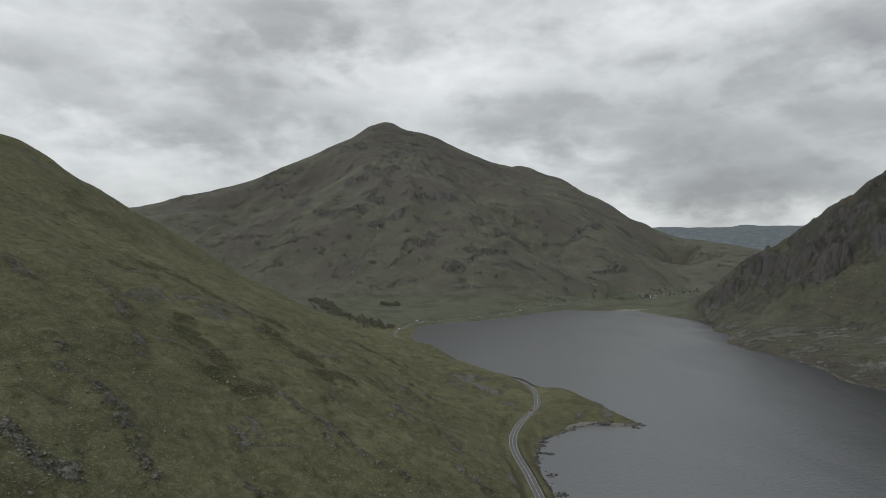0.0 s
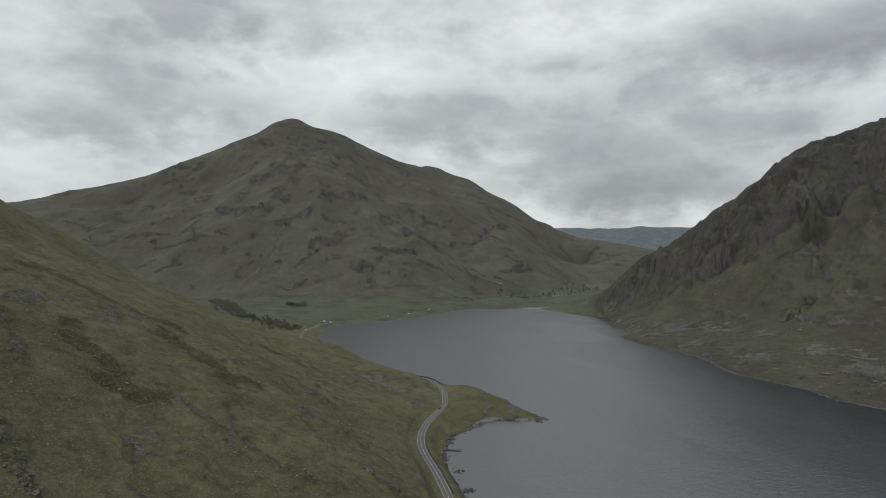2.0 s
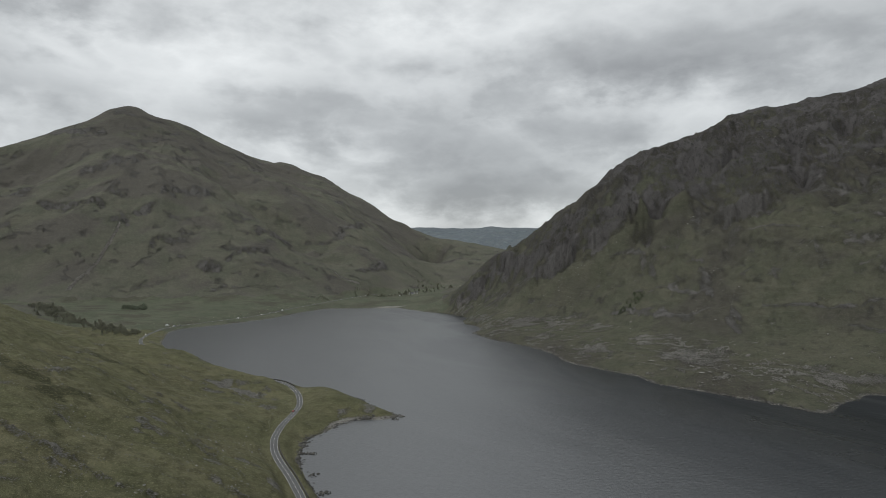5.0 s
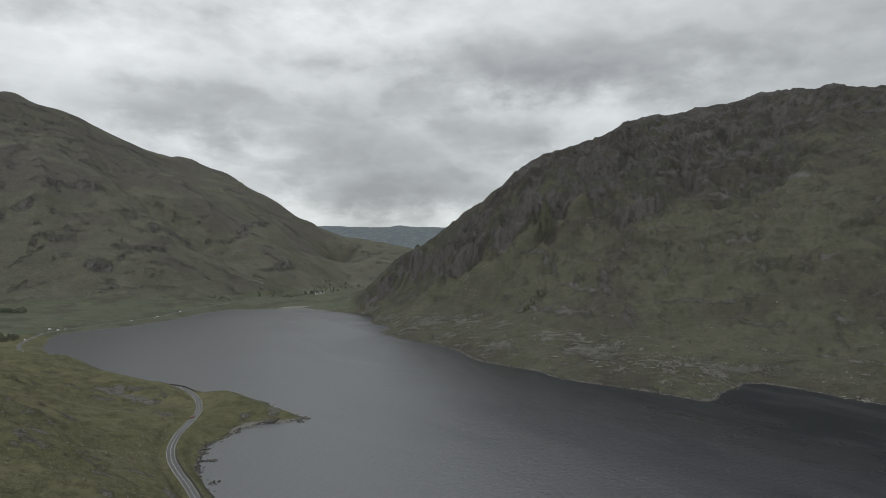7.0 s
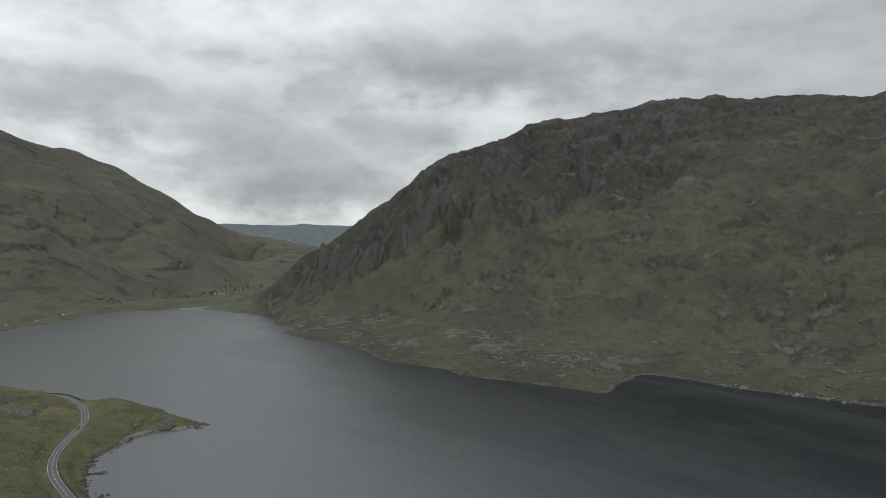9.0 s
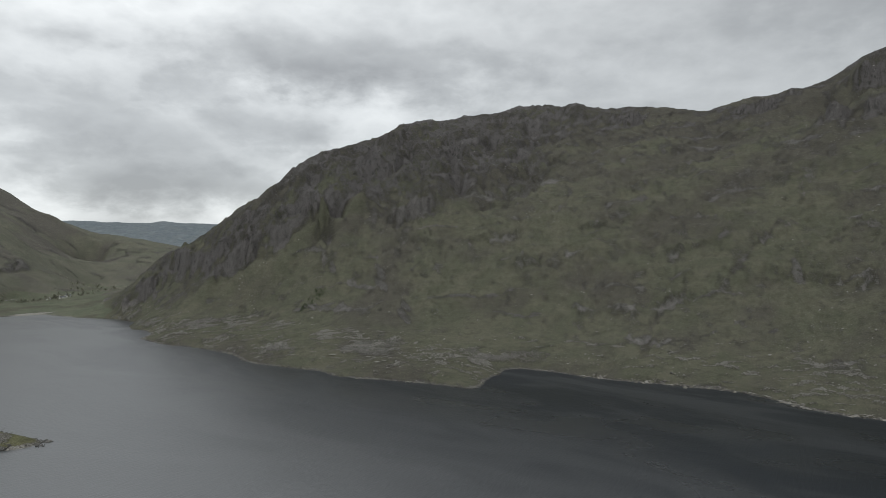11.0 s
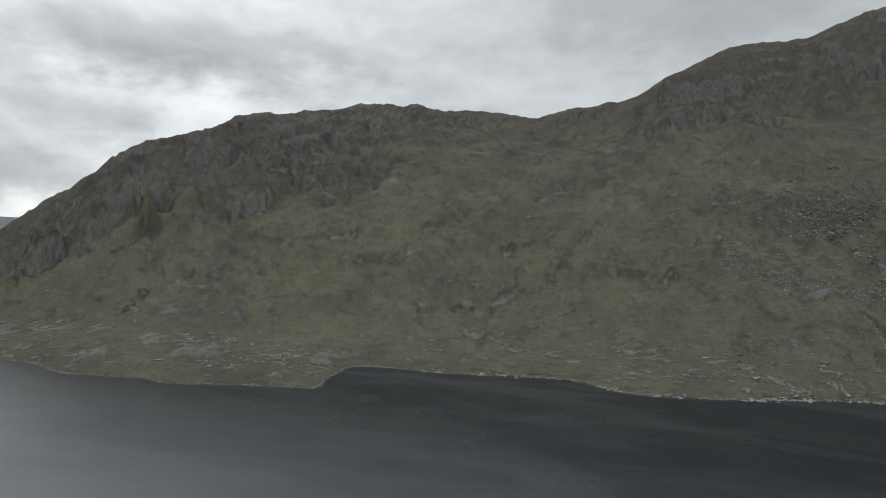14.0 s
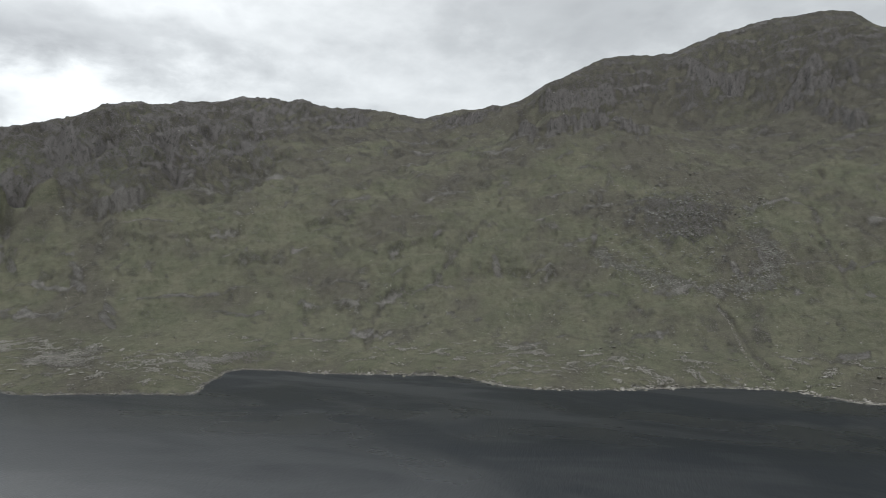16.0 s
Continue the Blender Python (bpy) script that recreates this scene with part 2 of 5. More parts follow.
def stone_material(name, a, b, c, scale):
    """Lichen-grey boulders, each with a tone of its own."""
    mat, n, shader = material(name)
    geo = n.add("ShaderNodeNewGeometry")
    pos, isle = geo.outputs["Position"], geo.outputs["Random Per Island"]
    grain = n.noise(pos, scale, 6.0, 0.65)
    blot = n.noise(pos, scale * 0.2, 4.0, 0.6, 0.5)
    col = n.mix(isle, a, b)
    col = n.mix(n.math("MULTIPLY", n.remap(blot, 0.48, 0.62), 0.7), col, c)
    col = n.mix(n.math("MULTIPLY", n.remap(grain, 0.5, 0.7), 0.5), col, tuple(v * 0.5 for v in a))
    n.wire(col, shader.inputs["Base Color"])
    shader.inputs["Roughness"].default_value = 0.9
    bump(n, shader, grain, 0.6, 0.25)
    return mat


M_WATER = water_material()
M_STONE = stone_material("boulder_stone", (0.11, 0.107, 0.100), (0.27, 0.262, 0.247), (0.11, 0.107, 0.08), 1.4)
M_PALE = stone_material("slab_stone", (0.13, 0.123, 0.112), (0.26, 0.25, 0.23), (0.10, 0.098, 0.07), 0.8)
M_CRAG = stone_material("crag_stone", (0.075, 0.074, 0.066), (0.19, 0.186, 0.168), (0.07, 0.07, 0.045), 1.1)
M_SCREE = stone_material("scree_stone", (0.085, 0.084, 0.080), (0.21, 0.206, 0.197), (0.09, 0.088, 0.072), 0.9)
M_DARKROCK = stone_material("shore_rock", (0.055, 0.054, 0.05), (0.12, 0.115, 0.105), (0.04, 0.04, 0.035), 1.2)
M_ASPHALT = plain_material("asphalt", (0.075, 0.077, 0.078), (0.115, 0.117, 0.117), 0.8, 0.9)
M_PAINT = plain_material("road_paint", (0.62, 0.62, 0.60), (0.78, 0.78, 0.75), 2.0, 0.7)
M_WALLSTONE = plain_material("dry_stone", (0.03, 0.03, 0.028), (0.075, 0.072, 0.066), 3.0, 0.95, 0.0, 0.8, 0.1)

M_BARK = plain_material("bark", (0.11, 0.105, 0.095), (0.18, 0.17, 0.155), 4.0, 0.95, 0.0, 0.6, 0.05)
M_LEAF = stone_material("dull_leaves", (0.19, 0.20, 0.145), (0.28, 0.28, 0.215), (0.22, 0.215, 0.17), 0.9)
M_COPSE = stone_material("dark_leaves", (0.19, 0.225, 0.16), (0.27, 0.30, 0.22), (0.20, 0.22, 0.165), 0.9)
M_BRACKEN = stone_material("green_bracken", (0.085, 0.115, 0.06), (0.13, 0.16, 0.085), (0.09, 0.11, 0.06), 0.7)
M_RENDER = plain_material("white_render", (0.60, 0.60, 0.57), (0.76, 0.76, 0.73), 0.6, 0.85)
M_SLATE = plain_material("slate_roof", (0.06, 0.062, 0.068), (0.11, 0.112, 0.12), 1.2, 0.7)
M_DOOR = plain_material("painted_door", (0.12, 0.05, 0.04), (0.18, 0.08, 0.06), 2.0, 0.6)
M_GLASS = plain_material("dark_glass", (0.012, 0.014, 0.016), (0.02, 0.022, 0.025), 1.0, 0.08, 0.0, 0.0)
M_RED = plain_material("red_paint", (0.10, 0.012, 0.011), (0.13, 0.016, 0.014), 0.7, 0.25, 0.0, 0.0)
M_WHITE = plain_material("white_paint", (0.70, 0.71, 0.71), (0.78, 0.78, 0.78), 0.7, 0.3, 0.0, 0.0)
M_SILVER = plain_material("silver_paint", (0.36, 0.37, 0.38), (0.44, 0.45, 0.46), 0.7, 0.3, 0.6, 0.0)
M_TYRE = plain_material("tyre_rubber", (0.015, 0.015, 0.015), (0.03, 0.03, 0.03), 6.0, 0.9)
M_RIM = plain_material("wheel_rim", (0.35, 0.35, 0.36), (0.5, 0.5, 0.5), 6.0, 0.35, 0.9, 0.0)
M_LAMP = plain_material("clear_lamp", (0.55, 0.55, 0.52), (0.68, 0.68, 0.66), 3.0, 0.15, 0.0, 0.0)
M_TAIL = plain_material("red_lamp", (0.25, 0.01, 0.01), (0.32, 0.015, 0.015), 3.0, 0.2, 0.0, 0.0)

# ---- plan of the valley (metres; the lake lies at height 0) ----
SHORE_NEAR = [
    (70, -400), (66, -200), (60, -60), (56, 60), (54, 160), (58, 250), (60, 300), (59, 334), (57, 361), (58, 398), (65, 424), (72, 443), (87, 457),
    (98, 469), (117, 480), (139, 474), (146, 482), (138, 505), (132, 543), (120, 575), (106, 595), (85, 615), (60, 650), (32, 700), (2, 785),
    (-35, 885), (-47, 980), (-46, 1042), (-43, 1106)]
SHORE_HEAD = [
    (-25, 1150), (48, 1196), (130, 1268), (216, 1389), (276, 1443), (345, 1425), (428, 1404), (454, 1296), (484, 1229), (491, 1136), (462, 1098), (443, 1044)]
SHORE_FAR = [
    (452, 1012), (440, 966), (408, 927), (404, 895), (403, 844), (415, 795), (420, 711), (403, 640), (412, 585), (424, 541), (418, 503), (433, 464), (451, 415), (462, 369),
    (480, 370), (508, 384), (535, 387), (556, 398), (575, 391), (583, 355), (582, 320), (588, 285), (600, 235), (611, 185), (606, 160), (597, 136),
    (584, 115), (580, 90), (589, 50), (602, 11), (615, -14), (636, -60), (642, -89), (645, -137), (629, -158), (616, -180), (610, -230)]
SHORE_BACK = [(600, -330), (560, -520), (430, -780), (260, -880), (120, -700)]
ROAD = [
    (44, -420), (46, -200), (40, -60), (36, 60), (36, 160), (42, 230), (47, 290), (48, 316), (47.5, 335), (46.5, 355), (44.5, 379), (44, 402), (47, 427),
    (55, 455), (66, 482), (74, 505), (77, 522), (79, 540), (79, 560), (76, 585), (69, 604), (54, 622), (36, 652), (8, 700), (-22, 785),
    (-58, 885), (-74, 980), (-72, 1040), (-62, 1100), (-44, 1150), (28, 1220), (110, 1294), (194, 1410), (256, 1482), (304, 1540), (372, 1620), (470, 1710)]
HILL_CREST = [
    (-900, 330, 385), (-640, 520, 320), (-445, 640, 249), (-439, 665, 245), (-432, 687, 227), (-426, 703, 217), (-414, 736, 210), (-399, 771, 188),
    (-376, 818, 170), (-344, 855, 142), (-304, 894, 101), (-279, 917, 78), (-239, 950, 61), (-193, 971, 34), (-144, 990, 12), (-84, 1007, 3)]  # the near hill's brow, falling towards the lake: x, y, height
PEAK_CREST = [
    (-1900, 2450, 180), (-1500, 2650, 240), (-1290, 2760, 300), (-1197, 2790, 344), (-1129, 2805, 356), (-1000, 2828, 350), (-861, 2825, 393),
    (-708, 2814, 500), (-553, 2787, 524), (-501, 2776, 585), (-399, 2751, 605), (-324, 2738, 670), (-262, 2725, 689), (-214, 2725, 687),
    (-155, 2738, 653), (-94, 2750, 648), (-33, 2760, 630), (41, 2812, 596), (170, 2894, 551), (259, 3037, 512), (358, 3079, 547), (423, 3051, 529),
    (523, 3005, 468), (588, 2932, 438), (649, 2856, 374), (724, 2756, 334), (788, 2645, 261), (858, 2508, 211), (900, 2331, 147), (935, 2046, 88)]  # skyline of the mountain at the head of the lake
FAR_CREST = [
    (1327, 4457, 290), (1505, 4400, 307), (1609, 4363, 308), (1775, 4298, 290), (1903, 4243, 299), (1995, 4200, 316), (2115, 4141, 302),
    (2283, 4051, 301), (2441, 3958, 314)]  # far hills beyond the valley
RIDGE_CREST = [
    (593, 1301, 91), (627, 1228, 132), (656, 1155, 168), (675, 1097, 206), (722, 1086, 241), (792, 1084, 295), (853, 1087, 326), (930, 1086, 358),
    (1026, 1081, 391), (1058, 1078, 410), (1136, 1068, 438), (1211, 1042, 446), (1250, 1027, 454), (1333, 989, 475), (1385, 952, 494),
    (1457, 893, 502), (1473, 850, 496), (1476, 826, 509), (1480, 786, 483), (1487, 694, 472), (1493, 621, 471), (1496, 494, 446), (1515, 432, 464),
    (1549, 314, 476), (1588, 261, 496), (1620, 212, 547)]  # skyline of the rocky ridge over the far shore
SUMMIT_CREST = [
    (1633, 193, 551), (1696, 92, 614), (1722, 22, 627), (1757, -90, 630), (1768, -132, 650), (1780, -187, 679), (1788, -255, 692), (1789, -308, 706),
    (1786, -397, 714), (1767, -455, 712), (1751, -498, 700), (1732, -528, 663), (1713, -555, 633), (1640, -800, 560), (1500, -1100, 430)]  # its high summit
BENCH = [
    (1311, 224, 371), (1326, 102, 388), (1329, -38, 365), (1325, -121, 338), (1314, -209, 320)]  # lip of the hanging corrie
HILL_FOOT = [(-40, 330, 42), (-130, 330, 80), (-60, 480, 46), (-150, 480, 90), (-30, 600, 30), (-95, 600, 50), (-175, 640, 82), (-100, 720, 38),
             (-180, 720, 68), (-290, 720, 126), (-70, 840, 16), (-140, 850, 38), (-220, 840, 78), (-300, 800, 130), (-250, 330, 140), (-400, 420, 205),
             (-280, 560, 138), (-60, 180, 50), (-200, 150, 115), (-400, 100, 195), (-60, 0, 48), (-300, -100, 150), (-60, -250, 50), (-350, -400, 180),
             (10, 520, 16), (45, 560, 12), (40, 470, 12), (20, 400, 14)]  # turf slopes over the road
HILL_BROW = [(66, 560, 13), (30, 608, 20), (12, 660, 18), (-3, 721, 16), (-33, 843, 12), (-62, 930, 9)]  # hides the road beyond the bend
SPIT = [(100, 545, 11), (116, 518, 9), (132, 492, 7), (97, 495, 7), (75, 458, 4), (108, 570, 7), (124, 505, 6)]  # knoll of the spit
BEHIND_HILL = [(-200, 1180, 14), (-330, 1180, 30), (-480, 1100, 60), (-620, 1000, 120), (-800, 900, 190), (-120, 1120, 8), (-500, 1400, 45), (-900, 1400, 120)]
HEAD_FLOOR = [(-100, 1250, 10), (-250, 1450, 20), (-60, 1400, 13), (60, 1350, 12), (100, 1480, 17), (220, 1500, 13), (350, 1520, 9), (450, 1480, 8),
              (420, 1600, 12), (540, 1640, 14), (520, 1400, 12), (620, 1750, 20), (700, 1950, 26), (850, 2300, 38), (1050, 2700, 50), (1300, 3200, 65)]
PEAK_FOOT = [(-650, 1800, 80), (-430, 1720, 32), (-150, 1660, 26), (0, 1600, 28), (150, 1590, 30), (300, 1640, 30), (450, 1720, 32), (620, 1860, 44),
             (-78, 2234, 426), (24, 1945, 256), (127, 1685, 98), (160, 2294, 392), (250, 2035, 236), (282, 1778, 102), (458, 2356, 300), (520, 2086, 178),
             (-344, 2173, 350), (-556, 2232, 318), (-297, 1877, 182), (-649, 1997, 200), (-160, 2500, 520), (60, 2560, 500), (300, 2700, 430), (760, 2250, 95)]
PEAK_BACK = [(-1500, 3300, 200), (-700, 3350, 300), (-200, 3250, 400), (300, 3600, 330), (800, 3300, 150), (1100, 3000, 70), (400, 4300, 180), (-900, 4200, 200)]
RIDGE_APRON = [(545, 870, 20), (520, 616, 15), (560, 535, 14), (570, 480, 12), (610, 410, 10), (500, 1010, 20), (490, 760, 12), (470, 640, 8), (500, 500, 7), (500, 430, 6)]
RIDGE_BACK = [(760, 1500, 60), (1000, 1450, 150), (1400, 1400, 260), (1850, 1050, 330), (1900, 600, 300), (1950, 250, 360), (2150, -100, 480), (2250, -450, 520),
              (2000, 1900, 150), (2700, 900, 200), (2800, -400, 300), (2300, -1200, 300)]
CORRIE = [(1455, 235, 385), (1475, 105, 400), (1480, -40, 392), (1490, -125, 395), (1490, -220, 400)]  # hollow behind the lip
OUTER = [(0, -4800, 250), (-3400, -3400, 300), (-4800, 0, 350), (-3400, 3400, 260), (0, 4900, 120), (3400, 3400, 160), (4800, 0, 260), (3400, -3400, 260),
         (-1500, -600, 420), (-900, -1500, 300), (300, -1700, 180), (1200, -1800, 330), (1000, 4800, 170), (2100, 4500, 200), (3000, 3600, 190)]

TABLE = np.random.RandomState(5).permutation(512).astype(np.int32) & 255
GRAD_X, GRAD_Y = np.cos(np.arange(256) * 0.02454369).astype(np.float32), np.sin(np.arange(256) * 0.02454369).astype(np.float32)


def gnoise(x, y, seed):
    """Gradient noise, about -0.7 to 0.7."""
    x, y = np.asarray(x, np.float32), np.asarray(y, np.float32)
    fx, fy = np.floor(x), np.floor(y)
    ix, iy = fx.astype(np.int32), fy.astype(np.int32) + seed * 37
    fx, fy = x - fx, y - fy
    u, v = fx * fx * fx * (fx * (fx * 6 - 15) + 10), fy * fy * fy * (fy * (fy * 6 - 15) + 10)
    rows = TABLE[iy & 255], TABLE[(iy + 1) & 255]

    def corner(dx, dy):
        k = TABLE[(ix + dx + rows[dy]) & 511]
        return GRAD_X[k] * (fx - dx) + GRAD_Y[k] * (fy - dy)
    top = corner(0, 0) * (1 - u) + corner(1, 0) * u
    low = corner(0, 1) * (1 - u) + corner(1, 1) * u
    return top * (1 - v) + low * v


def fbm(x, y, size, octaves, seed, gain=0.5, ridged=False):
    total, amp, f = 0.0, 1.0, 1.0 / size
    for k in range(octaves):
        g = gnoise(x * f + 17.3 * k, y * f - 9.1 * k, seed + k)
        total = total + amp * ((1 - 2.6 * np.abs(g)) if ridged else g)
        amp, f = amp * gain, f * 2.03
    return total


def step(v, a, b):
    t = np.clip((v - a) / (b - a), 0, 1)
    return t * t * (3 - 2 * t)


def along(points, gap):
    """Points at an even gap along a line through the given ones."""
    p = np.array(points, float)
    out = [p[:1]]
    for a, b in zip(p[:-1], p[1:]):
        k = max(1, int(np.ceil(np.linalg.norm(b[:2] - a[:2]) / gap)))
        out.append(a + (b - a) * (np.arange(1, k + 1)[:, None] / k))
    return np.concatenate(out)


def with_height(points, z):
    return [(x, y, z) for x, y in points]


def broad_noise(x, y):
    return 16 * fbm(x, y, 420, 4, 11)


def smooth_line(points, gap):
    """The line through the points, rounded (Catmull-Rom), at an even gap."""
    p = np.array(points, float)
    p = np.vstack([2 * p[0] - p[1], p, 2 * p[-1] - p[-2]])
    out = []
    for a, b, c, d in zip(p[:-3], p[1:-2], p[2:-1], p[3:]):
        t = np.linspace(0, 1, 12, endpoint=False)[:, None]
        out.append(0.5 * (2 * b + (c - a) * t + (2 * a - 5 * b + 4 * c - d) * t * t + (3 * b - a - 3 * c + d) * t ** 3))
    fine = np.vstack(out + [p[-2:-1]])
    s = np.concatenate([[0], np.cumsum(np.hypot(*np.diff(fine[:, :2], axis=0).T))])
    q = np.linspace(0, s[-1], int(s[-1] / gap) + 1)
    return np.stack([np.interp(q, s, fine[:, i]) for i in range(fine.shape[1])], 1)


SHORE = SHORE_NEAR + SHORE_HEAD + SHORE_FAR + SHORE_BACK + SHORE_NEAR[:1]
ROAD_LINE = smooth_line(ROAD, 3.0)
ROAD_Z = np.interp(ROAD_LINE[:, 1], [-400, 330, 420, 520, 600, 700, 1000, 1100, 1300, 1700], [9, 6.5, 7, 8, 9, 7, 4, 3, 4, 13])


def behind(points, gap, far, drop):
    """Points down the back of a crest, seen from the lake."""
    p = along(points, gap)
    r = np.linalg.norm(p[:, :2], axis=1)[:, None]
    return np.column_stack([p[:, :2] * (1 + far / r), p[:, 2] - drop])


def lake_bed(gap):
    """Depths on an even grid inside the shoreline, deeper away from it."""
    line = along(SHORE, 12)
    gx, gy = [g.ravel() for g in np.meshgrid(np.arange(-100, 700, gap), np.arange(-900, 1460, gap))]
    inside = np.zeros(len(gx), bool)
    p = np.array(SHORE, float)
    for (ax, ay), (bx, by) in zip(p[:-1], p[1:]):
        if ay != by:
            inside ^= ((ay > gy) != (by > gy)) & (gx < (bx - ax) * (gy - ay) / (by - ay) + ax)
    away = np.sqrt(((gx[:, None] - line[:, 0]) ** 2 + (gy[:, None] - line[:, 1]) ** 2).min(1))
    keep = inside & (away > 26)
    return np.column_stack([gx, gy, -np.minimum(34, 0.22 * away + 2)])[keep]


CONTROL = np.concatenate([
    lake_bed(52),
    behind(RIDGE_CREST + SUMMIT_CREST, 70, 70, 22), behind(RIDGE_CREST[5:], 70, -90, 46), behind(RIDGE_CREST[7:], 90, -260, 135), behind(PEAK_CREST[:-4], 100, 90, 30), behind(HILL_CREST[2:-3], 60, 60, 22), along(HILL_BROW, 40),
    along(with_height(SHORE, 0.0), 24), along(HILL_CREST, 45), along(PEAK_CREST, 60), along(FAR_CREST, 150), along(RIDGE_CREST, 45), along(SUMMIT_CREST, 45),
    along(BENCH, 80), np.column_stack([ROAD_LINE, ROAD_Z])[::8],
    np.array(HILL_FOOT + SPIT + BEHIND_HILL + HEAD_FLOOR + PEAK_FOOT + PEAK_BACK + RIDGE_APRON + RIDGE_BACK + CORRIE + OUTER, float)])
SOFT = 20.0


def fit_relief():
    x, y = CONTROL[:, 0], CONTROL[:, 1]
    k = np.sqrt((x[:, None] - x) ** 2 + (y[:, None] - y) ** 2 + SOFT ** 2)
    k[np.arange(len(x)), np.arange(len(x))] -= 0.6
    return np.linalg.solve(k, CONTROL[:, 2] - broad_noise(x, y))


RELIEF = fit_relief()


def base_height(x, y):
    out = np.empty(x.shape)
    cx, cy = CONTROL[:, 0].astype(np.float32), CONTROL[:, 1].astype(np.float32)
    for i in range(0, len(x), 20000):
        s = slice(i, i + 20000)
        xs, ys = x[s].astype(np.float32)[:, None], y[s].astype(np.float32)[:, None]
        out[s] = np.sqrt((xs - cx) ** 2 + (ys - cy) ** 2 + np.float32(SOFT ** 2)) @ RELIEF
    return out + broad_noise(x, y)


def region(x, y, z):
    """0 valley floor, 1 near hill, 2 head mountain, 3 rocky ridge, 4 far hills."""
    az, d = np.degrees(np.arctan2(x, y)), np.hypot(x, y)
    r = np.zeros(x.shape, int)
    r[(x < 60) & (y < 1110)] = 1
    r[(x < -250) & (y < 1250)] = 1
    r[(x < 175) & (y < 640)] = 1
    hill = r == 1
    far = (d > 3450) & (az > 14) & (az < 40)
    right = (x > 400) & (y < 1480) & (az > 21) & ~hill
    r[right & ((y < 1250) | (z > 16))] = 3
    r[~right & ~hill & (z + 14 * fbm(x, y, 120, 3, 7) > 24) & (y > 900)] = 2
    r[far] = 4
    return r


def road_offset(x, y):
    """Distance from the road's middle and the road's height there."""
    d = np.full(x.shape, 1e3)
    h = np.zeros(x.shape)
    near = np.where((np.abs(x - 40) < 140) & (y < 1300) | (np.abs(x - 240) < 320) & (y >= 1050) & (y < 1760))[0]
    for i in range(0, len(near), 20000):
        s = near[i:i + 20000]
        dd = (x[s][:, None] - ROAD_LINE[:, 0]) ** 2 + (y[s][:, None] - ROAD_LINE[:, 1]) ** 2
        k = dd.argmin(1)
        d[s], h[s] = np.sqrt(dd[np.arange(len(s)), k]), ROAD_Z[k]
    return d, h


OUTCROPS = [  # ledges on the near hill: place and size
    (-112, 218, 1.3), (-147, 246, 1.0), (-209, 309, 1.0), (-92, 195, 1.2), (-107, 167, 1.2), (5, 359, 0.8), (8, 606, 0.8), (-257, 639, 0.8),
    (17, 294, 0.8), (-51, 282, 0.9), (-71, 304, 0.9), (-63, 207, 0.9), (20, 330, 0.6), (-20, 440, 0.6), (-160, 470, 0.7), (-30, 540, 0.7), (-180, 250, 0.8), (-60, 340, 0.7)]


GULLY = [(-194, 1892), (-204, 1853), (-218, 1810), (-231, 1770), (-249, 1734), (-264, 1715), (-277, 1672)]   # bare stony gully on the mountain
LANDSLIP = [(350, 1760), (363, 1737), (390, 1728), (413, 1722)]
SLABS = [  # bare whalebacks on the far shore: place and size
    (520, 652, 1.2), (500, 612, 1.0), (484, 554, 1.2), (528, 477, 1.3), (545, 455, 1.0), (491, 850, 1.1), (523, 834, 0.9), (504, 887, 1.1), 
    (546, 547, 0.9), (476, 734, 1.0), (515, 630, 0.8), (450, 467, 0.7), (460, 423, 0.8), (545, 415, 0.8), (470, 690, 0.8), (656, 102, 0.9), (632, 41, 1.1), (615, 72, 0.8), (649, 173, 0.6), (622, 98, 0.8),
    (640, -20, 0.9), (650, -70, 0.8)]
CRAG_GULLIES = [  # clefts in the cliffs of the ridge, from the top down
    [(1176, 721), (1054, 700), (993, 699), (895, 681), (841, 671)], [(1138, 961), (1009, 851), (941, 777), (878, 709)],
    [(1366, 873), (1263, 831), (1122, 761), (1037, 745)], [(1172, 694), (1067, 671), (968, 655), (883, 650)], [(855, 775), (786, 752)],
    [(1167, 934), (1051, 871), (966, 822)], [(1040, 1001), (949, 929), (876, 882)], [(815, 906), (702, 890)], [(961, 1033), (823, 929)],
    [(788, 1025), (710, 961), (653, 960)], [(676, 1043), (615, 1023)], [(1236, 902), (1078, 824), (957, 752)]]
SLOPE_GULLIES = [  # small stream cuts lower down
    [(1035, 590), (972, 560), (859, 538)], [(1416, 630), (1328, 543), (1245, 477)], [(816, 299), (783, 290), (745, 302), (677, 291), (626, 272)],
    [(1006, 211), (918, 238), (769, 256)], [(1152, 40), (1098, 44), (1023, 56), (961, 57), (907, 57), (860, 78)],
    [(1044, -241), (988, -238), (937, -234), (872, -236), (819, -230), (790, -242)], [(943, -222), (902, -225), (866, -234)],
    [(1153, -282), (1106, -280)], [(782, -82), (755, -101), (734, -106), (710, -113), (685, -120), (665, -137)]]
CRAG_BANDS = [  # rock walls high on the ridge
    [(1459, 471), (1433, 390), (1501, 328)], [(1289, 222), (1270, 180), (1304, 113), (1320, 47), (1280, -9)], [(1508, 203), (1535, 133), (1552, 66)],
    [(511, 1219), (568, 1161), (588, 1035)], [(568, 997), (617, 969), (654, 938), (691, 883)], [(705, 939), (696, 876)], [(772, 775), (828, 749)],
    [(865, 953), (893, 897)], [(1381, 674), (1413, 630)], [(1635, -117), (1593, -169), (1582, -233)], [(1390, -350), (1331, -367), (1297, -386)],
    [(1468, -297), (1544, -366)], [(1480, -351), (1474, -411)]]
